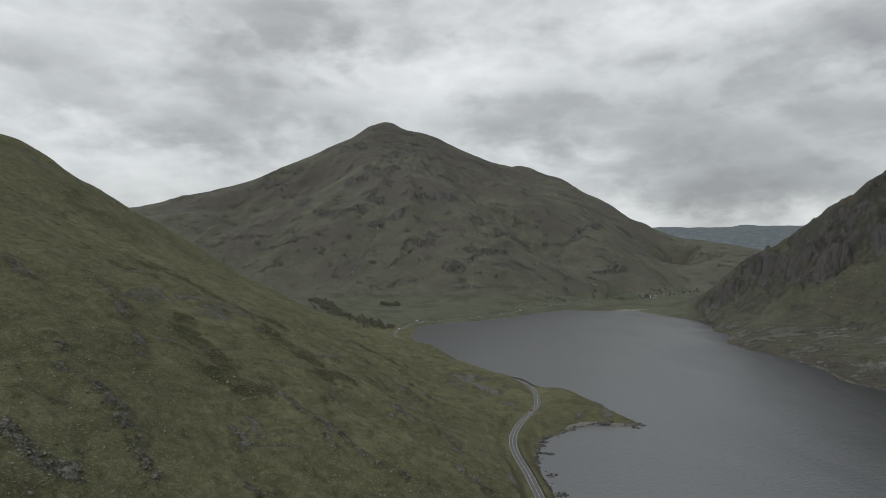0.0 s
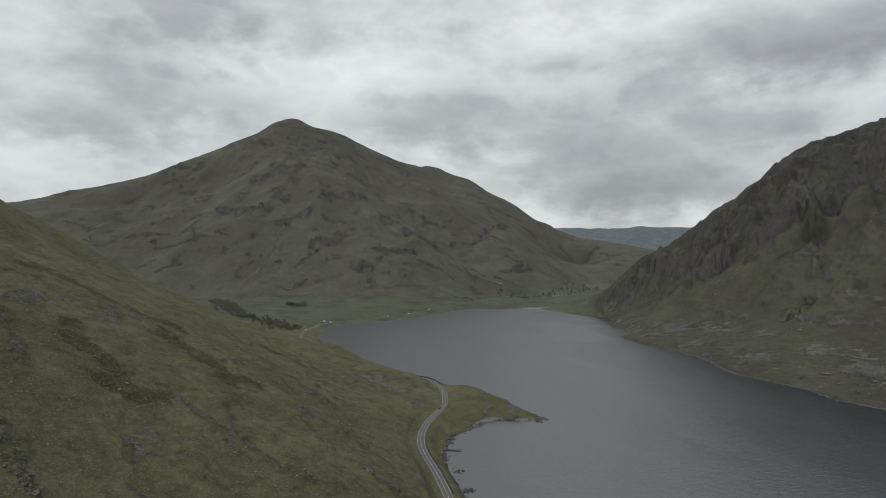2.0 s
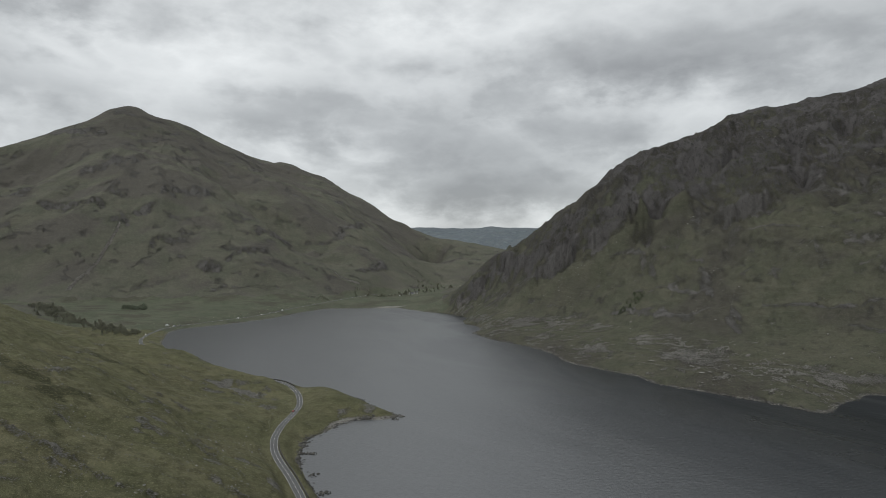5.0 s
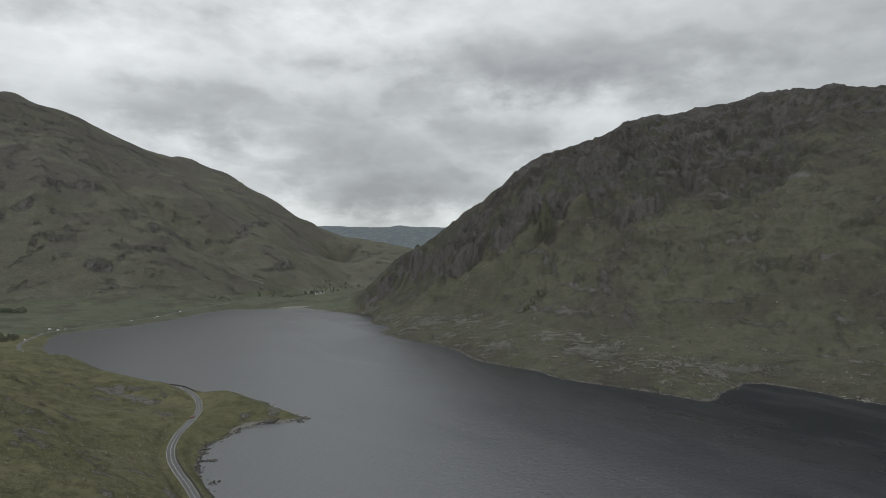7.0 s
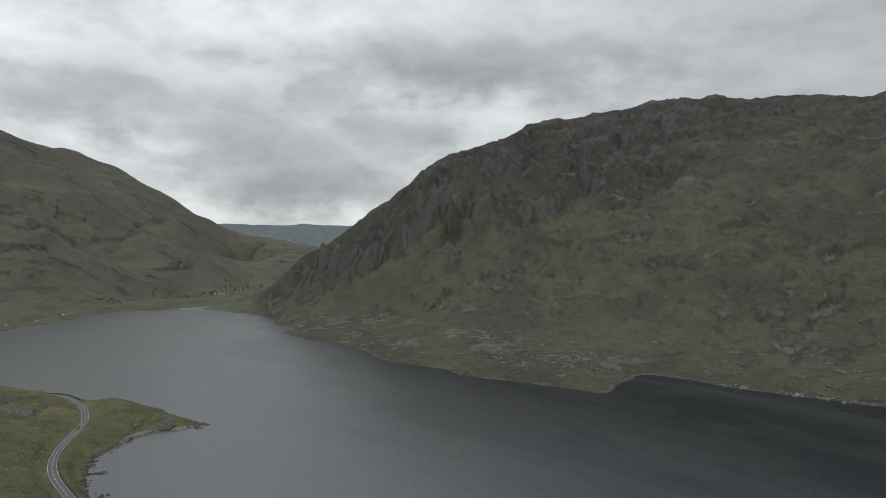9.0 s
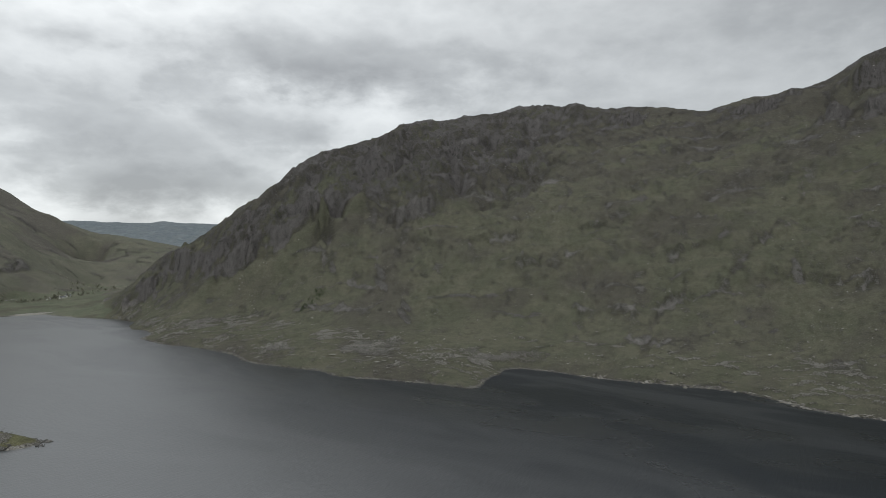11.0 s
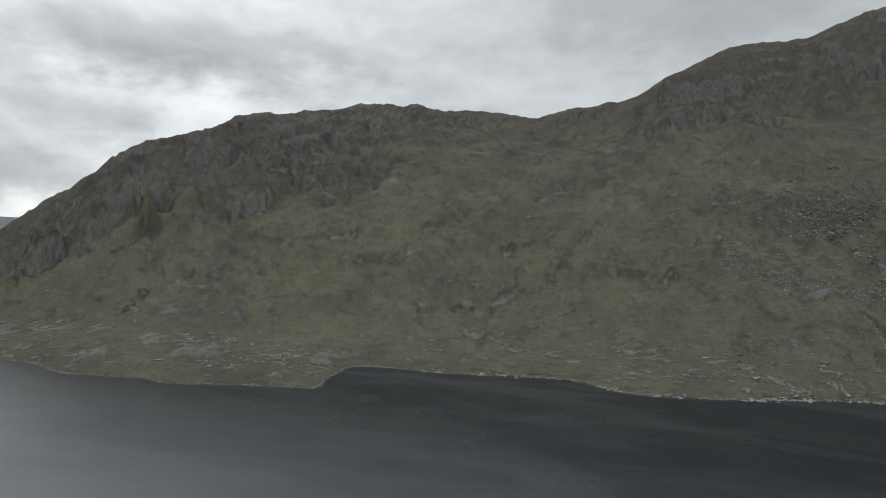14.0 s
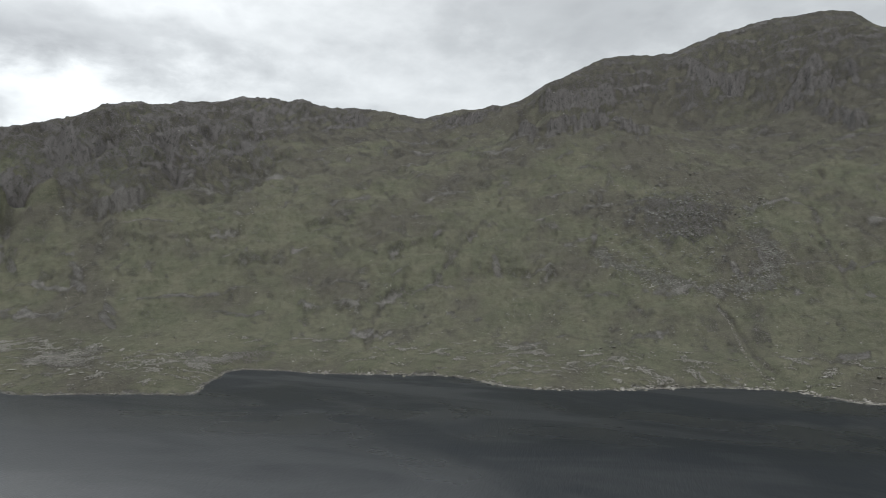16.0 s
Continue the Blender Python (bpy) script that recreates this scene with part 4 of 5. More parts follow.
# ---- the ground: one sheet, finer towards the lake and the slopes around it ----
def ground_sheet():
    az = np.radians(np.concatenate([np.arange(-38, 109, 0.112), np.arange(109, 322, 1.5)]))
    rad = np.concatenate([np.geomspace(30, 170, 26, endpoint=False), np.geomspace(170, 3150, 690, endpoint=False), np.geomspace(3150, 4960, 60)])
    na, nr = len(az), len(rad)
    x = (rad[:, None] * np.sin(az)).ravel()
    y = (rad[:, None] * np.cos(az)).ravel()
    z = base_height(x, y)
    rock, heath, pale, land = np.zeros(len(z)), np.zeros(len(z)), np.zeros(len(z)), z > -7
    z[land], rock[land], heath[land], pale[land] = terrain(x[land], y[land], z[land])
    i = np.arange(nr - 1)[:, None] * na
    a = np.arange(na)
    b = (a + 1) % na
    quads = np.stack([i + b, i + na + b, i + na + a, i + a], -1).reshape(-1, 4)
    zq, cx, cy = z[quads], x[quads].mean(1), y[quads].mean(1)
    keep = zq.max(1) > -2.5
    kind = region(cx, cy, zq.mean(1))
    # shading normals of the whole sheet, so that its pieces meet without a seam
    p = np.stack([x, y, z], 1)
    nrm = np.zeros_like(p)
    face = np.cross(p[quads[:, 2]] - p[quads[:, 0]], p[quads[:, 1]] - p[quads[:, 3]])
    for c in range(4):
        for k in range(3):
            nrm[:, k] += np.bincount(quads[:, c], face[:, k], len(p))
    nrm /= np.maximum(np.linalg.norm(nrm, axis=1), 1e-9)[:, None]
    nrm[nrm[:, 2] < 0] *= -1
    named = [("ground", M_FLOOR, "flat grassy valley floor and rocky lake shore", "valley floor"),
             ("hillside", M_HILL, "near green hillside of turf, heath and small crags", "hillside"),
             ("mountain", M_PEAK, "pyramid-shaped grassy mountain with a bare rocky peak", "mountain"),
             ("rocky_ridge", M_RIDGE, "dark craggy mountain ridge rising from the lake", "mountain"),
             ("far_hills", M_FAR_HAZED, "low hills far down the valley, blue haze put into their colour", "hills")]
    for r, (name, mat, label, cat) in enumerate(named):
        q = quads[keep & (kind == r)]
        used, q = np.unique(q, return_inverse=True)
        q = q.reshape(-1, 4)
        me = bpy.data.meshes.new(name)
        me.vertices.add(len(used))
        me.vertices.foreach_set("co", p[used].astype(np.float32).ravel())
        me.loops.add(q.size)
        me.loops.foreach_set("vertex_index", q.astype(np.int32).ravel())
        me.polygons.add(len(q))
        me.polygons.foreach_set("loop_start", np.arange(0, q.size, 4, dtype=np.int32))
        me.polygons.foreach_set("loop_total", np.full(len(q), 4, np.int32))
        me.update(calc_edges=True)
        me.polygons.foreach_set("use_smooth", np.ones(len(q), bool))
        me.normals_split_custom_set_from_vertices(nrm[used].astype(np.float32))
        for layer, values in (("rock", rock), ("heath", heath), ("pale", pale)):
            me.attributes.new(layer, "FLOAT", "POINT").data.foreach_set("value", values[used].astype(np.float32))
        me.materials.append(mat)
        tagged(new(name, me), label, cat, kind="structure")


ground_sheet()


def mesh_object(name, verts, faces, mat, parent=None, smooth=False):
    me = bpy.data.meshes.new(name)
    me.from_pydata([tuple(v) for v in verts], [], [tuple(f) for f in faces])
    me.materials.append(mat)
    if smooth:
        me.polygons.foreach_set("use_smooth", np.ones(len(me.polygons), bool))
    me.update()
    ob = new(name, me)
    ob.parent = parent
    return ob


# ---- the lake ----
tagged(mesh_object("water", [(-400, -1100, 0), (900, -1100, 0), (900, 1600, 0), (-400, 1600, 0)], [(0, 1, 2, 3)], M_WATER),
       "dark grey lake surface ruffled by light wind", "lake", kind="structure")


# ---- the road ----
def ribbon(line, z, a, b, lift):
    """Vertices and faces of a strip between the offsets a and b to the right of the line."""
    d = np.gradient(line, axis=0)
    nrm = np.stack([d[:, 1], -d[:, 0]], 1) / np.linalg.norm(d, axis=1)[:, None]
    left, right = line + nrm * a, line + nrm * b
    v = np.concatenate([np.column_stack([left, z + lift]), np.column_stack([right, z + lift])])
    k = np.arange(len(line) - 1)
    return v, np.stack([k, k + len(line), k + len(line) + 1, k + 1], 1)


def build_road():
    road = tagged(mesh_object("road", *ribbon(ROAD_LINE, ROAD_Z, -2.4, 2.4, 0.10), M_ASPHALT), "two-lane grey asphalt road winding along the shore", "road", kind="structure")
    for a, b in ((-2.2, -2.12), (2.12, 2.2)):
        mesh_object("edge_line", *ribbon(ROAD_LINE, ROAD_Z, a, b, 0.115), M_PAINT, road)
    fine = smooth_line(np.column_stack([ROAD_LINE, ROAD_Z]), 1.0)
    start = int(np.argmin(np.abs(fine[:, 1] - 270)))
    for k in range(60):
        i = start + 7 * k
        seg = fine[i:i + 5]
        if seg[-1, 1] > 625:
            break
        mesh_object("centre_dash", *ribbon(seg[:, :2], seg[:, 2], -0.09, 0.09, 0.12), M_PAINT, road)


build_road()


# ---- loose rock ----
def unit_rocks(rng, count, round_off):
    """Unit boulders: a small sphere cut by random planes."""
    bm = bmesh.new()
    bmesh.ops.create_icosphere(bm, subdivisions=2 if round_off else 1, radius=1.0)
    v = np.array([p.co for p in bm.verts])
    f = np.array([[p.index for p in t.verts] for t in bm.faces])
    bm.free()
    out = []
    for _ in range(count):
        nrm = rng.normal(size=(11, 3))
        nrm /= np.linalg.norm(nrm, axis=1)[:, None]
        far = rng.uniform(0.55, 0.95, 11)
        reach = np.min(np.where(v @ nrm.T > 0.05, far / np.maximum(v @ nrm.T, 0.05), 9), axis=1)
        out.append(v * np.clip(reach, 0.4, 1.1)[:, None])
    return np.array(out), f


def scatter(name, x, y, size, flat, sink, mat, label, category, seed, bearing=None, round_off=False, base=None):
    """One mesh of many boulders that lie on the ground at the plan points."""
    rng = np.random.RandomState(seed)
    z = height(x, y) if base is None else base
    keep = (z > -0.6) & (road_offset(x, y)[0] > 4.2)
    x, y, z, size = x[keep], y[keep], z[keep], size[keep]
    shapes, f = unit_rocks(rng, 9, round_off)
    n, nv = len(x), shapes.shape[1]
    v = shapes[rng.randint(0, 9, n)]
    stretch = np.stack([rng.uniform(0.8, 1.5, n), rng.uniform(0.6, 1.0, n), rng.uniform(0.7, 1.2, n) * flat], 1) * size[:, None]
    v = v * stretch[:, None, :]
    a = rng.uniform(0, 6.283, n) if bearing is None else bearing + rng.normal(0, 0.35, n)
    c, s = np.cos(a)[:, None], np.sin(a)[:, None]
    vx, vy = v[:, :, 0] * c - v[:, :, 1] * s, v[:, :, 0] * s + v[:, :, 1] * c
    lean = rng.normal(0, 0.18, (n, 1))
    vz = v[:, :, 2] + vx * lean
    co = np.stack([vx + x[:, None], vy + y[:, None], vz + (z + size * flat * sink)[:, None]], -1).reshape(-1, 3)
    tri = (f[None] + (np.arange(n) * nv)[:, None, None]).reshape(-1, 3)
    me = bpy.data.meshes.new(name)
    me.vertices.add(len(co))
    me.vertices.foreach_set("co", co.astype(np.float32).ravel())
    me.loops.add(tri.size)
    me.loops.foreach_set("vertex_index", tri.astype(np.int32).ravel())
    me.polygons.add(len(tri))
    me.polygons.foreach_set("loop_start", np.arange(0, tri.size, 3, dtype=np.int32))
    me.polygons.foreach_set("loop_total", np.full(len(tri), 3, np.int32))
    me.update(calc_edges=True)
    me.materials.append(mat)
    return tagged(new(name, me), label, category, kind="stuff")


def sizes(rng, n, low, high, power=2.5):
    return low + (high - low) * rng.uniform(0, 1, n) ** power


def hill_boulders():
    rng = np.random.RandomState(21)
    x, y = rng.uniform(-460, 55, 42000), rng.uniform(140, 1000, 42000)
    d = np.hypot(x, y)
    crowd = fbm((x + y) * 0.7, (x - y) * 0.3, 70, 4, 131, 0.6) + 0.25 * fbm(x, y, 300, 2, 133)
    keep = (rng.uniform(0, 1, len(x)) < np.clip(0.16 + 1.5 * crowd, 0.03, 1)) & (base_height(x, y) > 4) & (rng.uniform(0, 1, len(x)) < np.clip(330 / d, 0.2, 1))
    x, y = x[keep], y[keep]
    scatter("hillside_boulders", x, y, sizes(rng, len(x), 0.15, 0.75, 4.2), 0.7, 0.25, M_STONE, "grey boulders strewn over the near hillside turf", "boulders", 22)


def hill_outcrops():
    rng = np.random.RandomState(31)
    more = np.column_stack([rng.uniform(-330, 40, 130), rng.uniform(170, 900, 130), rng.uniform(0.3, 0.7, 130)])
    px, py, ps = [], [], []
    for cx, cy, big in [*OUTCROPS, *more]:
        k = int(70 * big)
        t, w = rng.normal(0, 11 * big, k), rng.normal(0, 3.0 * big, k)
        px.append(cx + 0.7 * t + 0.7 * w)
        py.append(cy - 0.7 * t + 0.7 * w)
        ps.append(sizes(rng, k, 0.16, 0.5 * big + 0.25, 2.6))
    for line in HILL_LEDGES:
        p = smooth_line(line, 1.0)
        k = rng.randint(0, len(p), 3 * len(p))
        px.append(p[k, 0] + rng.normal(0, 2.2, len(k)))
        py.append(p[k, 1] + rng.normal(0, 2.2, len(k)))
        ps.append(sizes(rng, len(k), 0.16, 0.7, 2.4))
    scatter("hillside_outcrops", np.concatenate(px), np.concatenate(py), np.concatenate(ps), 0.5, -0.1, M_CRAG,
            "broken grey rock ledges breaking through the hillside", "rock outcrop", 32, bearing=-0.75)


def ridge_rocks():
    rng = np.random.RandomState(41)
    az, d = np.radians(rng.uniform(24, 110, 30000)), rng.uniform(620, 1560, 30000)
    x, y = d * np.sin(az), d * np.cos(az)
    u, v = polar(x, y, 100, 100, 1150, 0.5, -0.5)
    z = base_height(x, y)
    crowd = fbm(u, v, 85, 4, 141, 0.6) + 0.12 * step(z, 150, 420)
    keep = (rng.uniform(0, 1, len(x)) < np.clip(1.8 * crowd + 0.02, 0.02, 1)) & (z > 3)
    x, y = x[keep], y[keep]
    scatter("ridge_boulders", x, y, sizes(rng, len(x), 0.4, 1.9, 3.0), 0.6, 0.1, M_STONE, "grey boulders scattered over the craggy ridge", "boulders", 42)


def scree_field():
    rng = np.random.RandomState(51)
    x, y = rng.normal(985, 62, 9000), rng.normal(-60, 66, 9000)
    crowd = fbm(np.arctan2(x, y) * 800, np.hypot(x, y), 30, 4, 151, 0.6) + 0.22
    keep = rng.uniform(0, 1, len(x)) < np.clip(1.6 * crowd, 0, 1)
    x, y = x[keep], y[keep]
    scatter("block_field", x, y, sizes(rng, len(x), 0.5, 2.8, 2.8), 0.5, 0.05, M_SCREE, "dark fallen blocks of a rock field on the ridge", "scree", 52)
    p = smooth_line(RUBBLE, 1.0)
    k = rng.randint(0, len(p), 9000)
    x, y = p[k, 0] + rng.normal(0, 15, 9000), p[k, 1] + rng.normal(0, 13, 9000)
    keep = rng.uniform(0, 1, len(x)) < np.clip(0.5 + 1.6 * fbm(x, y, 26, 4, 169, 0.6), 0.05, 1)
    x, y = x[keep], y[keep]
    scatter("scree_stones", x, y, sizes(rng, len(x), 0.35, 1.7, 3.0), 0.55, 0.1, M_STONE, "pale grey scree stones below the rock field", "scree", 54)


def shore_slabs():
    rng = np.random.RandomState(61)
    az = np.radians(rng.uniform(21, 58, 4500))
    shore = np.interp(np.degrees(az), [21, 24, 28, 33, 40, 48, 55, 58], [1330, 1080, 940, 760, 690, 610, 640, 690])
    off = rng.uniform(0, 1, 4500) ** 1.3
    d = shore + 8 + off * np.interp(np.degrees(az), [21, 30, 40, 50, 58], [130, 190, 160, 130, 50])
    x, y = d * np.sin(az), d * np.cos(az)
    crowd = fbm(x * 0.8 + y * 0.5, (y * 0.8 - x * 0.5) * 0.5, 48, 4, 161, 0.6)
    keep = rng.uniform(0, 1, len(x)) < np.clip(0.5 * (crowd - 0.10), 0, 1)
    x, y = x[keep], y[keep]
    scatter("shore_slabs", x, y, sizes(rng, len(x), 0.5, 3.4, 3.2), 0.17, -0.02, M_PALE, "pale glaciated rock slabs on the grassy far shore", "rock slabs", 62, round_off=True)
    # a second group below the scree
    rng = np.random.RandomState(63)
    n = 1500
    x, y = rng.uniform(600, 740, n), rng.uniform(-230, 150, n)
    crowd = fbm(x, y * 0.7, 34, 4, 163, 0.6)
    keep = rng.uniform(0, 1, n) < np.clip(1.0 * (crowd - 0.08), 0, 1) * (1 - step(x, 660, 730))
    scatter("shore_outcrops", x[keep], y[keep], sizes(rng, int(keep.sum()), 0.7, 3.6, 2.4), 0.32, 0.1, M_PALE, "pale rock outcrops above the far waterline", "rock slabs", 64, bearing=2.2, round_off=True)


def waterline(name, line, count, low, high, spread, mat, label, seed, flat=0.55):
    rng = np.random.RandomState(seed)
    p = smooth_line(line, 1.0)
    k = rng.randint(0, len(p), count)
    crowd = fbm(p[k, 0], p[k, 1], 30, 3, seed, 0.6)
    k = k[rng.uniform(0, 1, count) < np.clip(0.35 + 2.0 * crowd, 0.06, 1)]
    x, y = p[k, 0] + rng.normal(0, spread, len(k)), p[k, 1] + rng.normal(0, spread, len(k))
    z = np.maximum(height(x, y), -0.25)
    scatter(name, x, y, sizes(rng, len(k), low, high, 2.4), flat, 0.1, mat, label, "shore rocks", seed + 1, base=z)


def along_the_water():
    waterline("far_shore_rocks", SHORE_FAR, 4600, 0.35, 1.5, 1.5, M_PALE, "pale rocks along the far waterline", 71)
    waterline("far_shore_ledges", SHORE_FAR, 3600, 0.5, 2.0, 1.1, M_DARKROCK, "dark undercut rocks along the far waterline", 73)
    waterline("near_shore_rocks", SHORE_NEAR[5:22], 1500, 0.35, 1.5, 1.5, M_DARKROCK, "dark wet rocks along the near waterline", 75)
    rng = np.random.RandomState(85)
    spots = [(66, 437), (63, 411), (69, 408), (62, 369), (63, 339), (58, 398), (146, 477), (141, 470)]
    x = np.concatenate([rng.normal(a, 1.7, 16) for a, b in spots])
    y = np.concatenate([rng.normal(b, 1.4, 16) for a, b in spots])
    scatter("skerries", x, y, sizes(rng, len(x), 0.4, 1.5, 1.8), 0.6, 0.2, M_DARKROCK, "dark wet skerries off the near shore", "shore rocks", 86, base=np.full(len(x), 0.0))
    waterline("shore_shelves", SHORE_FAR[-17:], 1500, 0.7, 3.2, 2.6, M_PALE, "pale rock shelves along the far waterline", 87, 0.32)
    waterline("spit_rocks", [(65, 424), (72, 443), (87, 457), (98, 469), (117, 479), (139, 473), (150, 479)], 620, 0.5, 2.1, 1.8, M_DARKROCK, "dark rocks fringing the grassy spit", 77)
    waterline("spit_gravel", [(84, 458), (98, 471), (117, 482), (134, 477)], 700, 0.15, 0.5, 1.3, M_PALE, "pale gravel beach on the spit", 79, 0.4)
    waterline("head_shore_stones", SHORE_HEAD[:9], 1300, 0.6, 1.8, 2.2, M_PALE, "pale stony beach at the head of the lake", 81, 0.4)


def stony_course(name, line, count, low, high, width, label, category, seed):
    rng = np.random.RandomState(seed)
    p = smooth_line(line, 1.0)
    s = np.arange(len(p))
    p = p + np.column_stack([3 * gnoise(s / 23.0, s * 0, seed), 3 * gnoise(s / 19.0, s * 0, seed + 3)])
    k = rng.randint(0, len(p), count)
    x, y = p[k, 0] + rng.normal(0, width, count), p[k, 1] + rng.normal(0, width, count)
    scatter(name, x, y, sizes(rng, count, low, high, 2.0), 0.5, 0.1, M_PALE, label, category, seed + 1)


hill_boulders()
hill_outcrops()
ridge_rocks()
scree_field()
shore_slabs()
along_the_water()
stony_course("stream_bed", [(767, -92), (747, -98), (723, -103), (690, -108), (673, -115), (655, -126)], 520, 0.35, 1.1, 0.9, "pale stones of a stream running into the lake", "stream bed", 91)
stony_course("scree_gully", GULLY, 1500, 0.8, 2.4, 2.4, "pale eroded stone gully down the mountain flank", "gully", 93)
stony_course("landslip_track", LANDSLIP, 260, 0.8, 1.8, 2.2, "faint stony track on the mountain flank", "gully", 95)


# ---- the roadside ----
def part(name, bm, mat, parent, label=""):
    """Links a bmesh as one mesh object under a thing or a part."""
    me = bpy.data.meshes.new(name)
    bm.to_mesh(me)
    bm.free()
    me.materials.append(mat)
    ob = new(name, me)
    ob.parent = parent
    return tagged(ob, label)


def box(bm, centre, size, turn=0.0):
    m = Matrix.Translation(centre) @ Matrix.Rotation(turn, 4, "Z") @ Matrix.Diagonal((*size, 1))
    return bmesh.ops.create_cube(bm, size=1.0, matrix=m)["verts"]


def parapet(low_y, high_y, side, label):
    """A low dry-stone wall with an uneven top along the road's edge."""
    fine = smooth_line(np.column_stack([ROAD_LINE, ROAD_Z]), 1.2)
    p = fine[(fine[:, 1] > low_y) & (fine[:, 1] < high_y)]
    d = np.gradient(p[:, :2], axis=0)
    nrm = np.stack([d[:, 1], -d[:, 0]], 1) / np.linalg.norm(d, axis=1)[:, None] * side
    k = np.arange(len(p))
    top = p[:, 2] + 1.0 + 0.14 * gnoise(k * 0.7, k * 0.0, 5)
    rows = [np.column_stack([p[:, :2] + nrm * o, z]) for o, z in ((3.0, p[:, 2] - 0.6), (3.04, top - 0.05), (3.2, top), (3.42, top - 0.04), (3.5, p[:, 2] - 2.0))]
    v, n = np.concatenate(rows), len(p)
    f = [(r * n + i, r * n + i + 1, (r + 1) * n + i + 1, (r + 1) * n + i) for r in range(4) for i in range(n - 1)]
    f += [(0, n, 2 * n, 3 * n, 4 * n), (5 * n - 1, 4 * n - 1, 3 * n - 1, 2 * n - 1, n - 1)]
    tagged(mesh_object("roadside_wall", v, f, M_WALLSTONE), label, "stone wall", "roadside walls")


parapet(318, 418, 1, "low dark dry-stone wall between road and lake")
parapet(574, 640, 1, "low dark dry-stone wall on the outside of the bend")


# ---- vehicles ----
def lathe(bm, profile, axis_at, steps=14):
    """A wheel-like ring about the y axis from (offset along y, radius) pairs."""
    rings = []
    for off, r in profile:
        rings.append([bm.verts.new((axis_at[0] + r * math.cos(6.28318 * k / steps), axis_at[1] + off, axis_at[2] + r * math.sin(6.28318 * k / steps))) for k in range(steps)])
    for a, b in zip(rings[:-1], rings[1:]):
        for k in range(steps):
            bm.faces.new((a[k], a[(k + 1) % steps], b[(k + 1) % steps], b[k]))
    bm.faces.new(rings[0][::-1])
    bm.faces.new(rings[-1])


def loft(bm, sections, caps=True):
    """A body through rings of points of equal number."""
    rings = [[bm.verts.new(p) for p in s] for s in sections]
    n = len(rings[0])
    for a, b in zip(rings[:-1], rings[1:]):
        for k in range(n):
            bm.faces.new((a[k], a[(k + 1) % n], b[(k + 1) % n], b[k]))
    if caps:
        bm.faces.new(rings[0][::-1])
        bm.faces.new(rings[-1])
    bmesh.ops.recalc_face_normals(bm, faces=bm.faces)


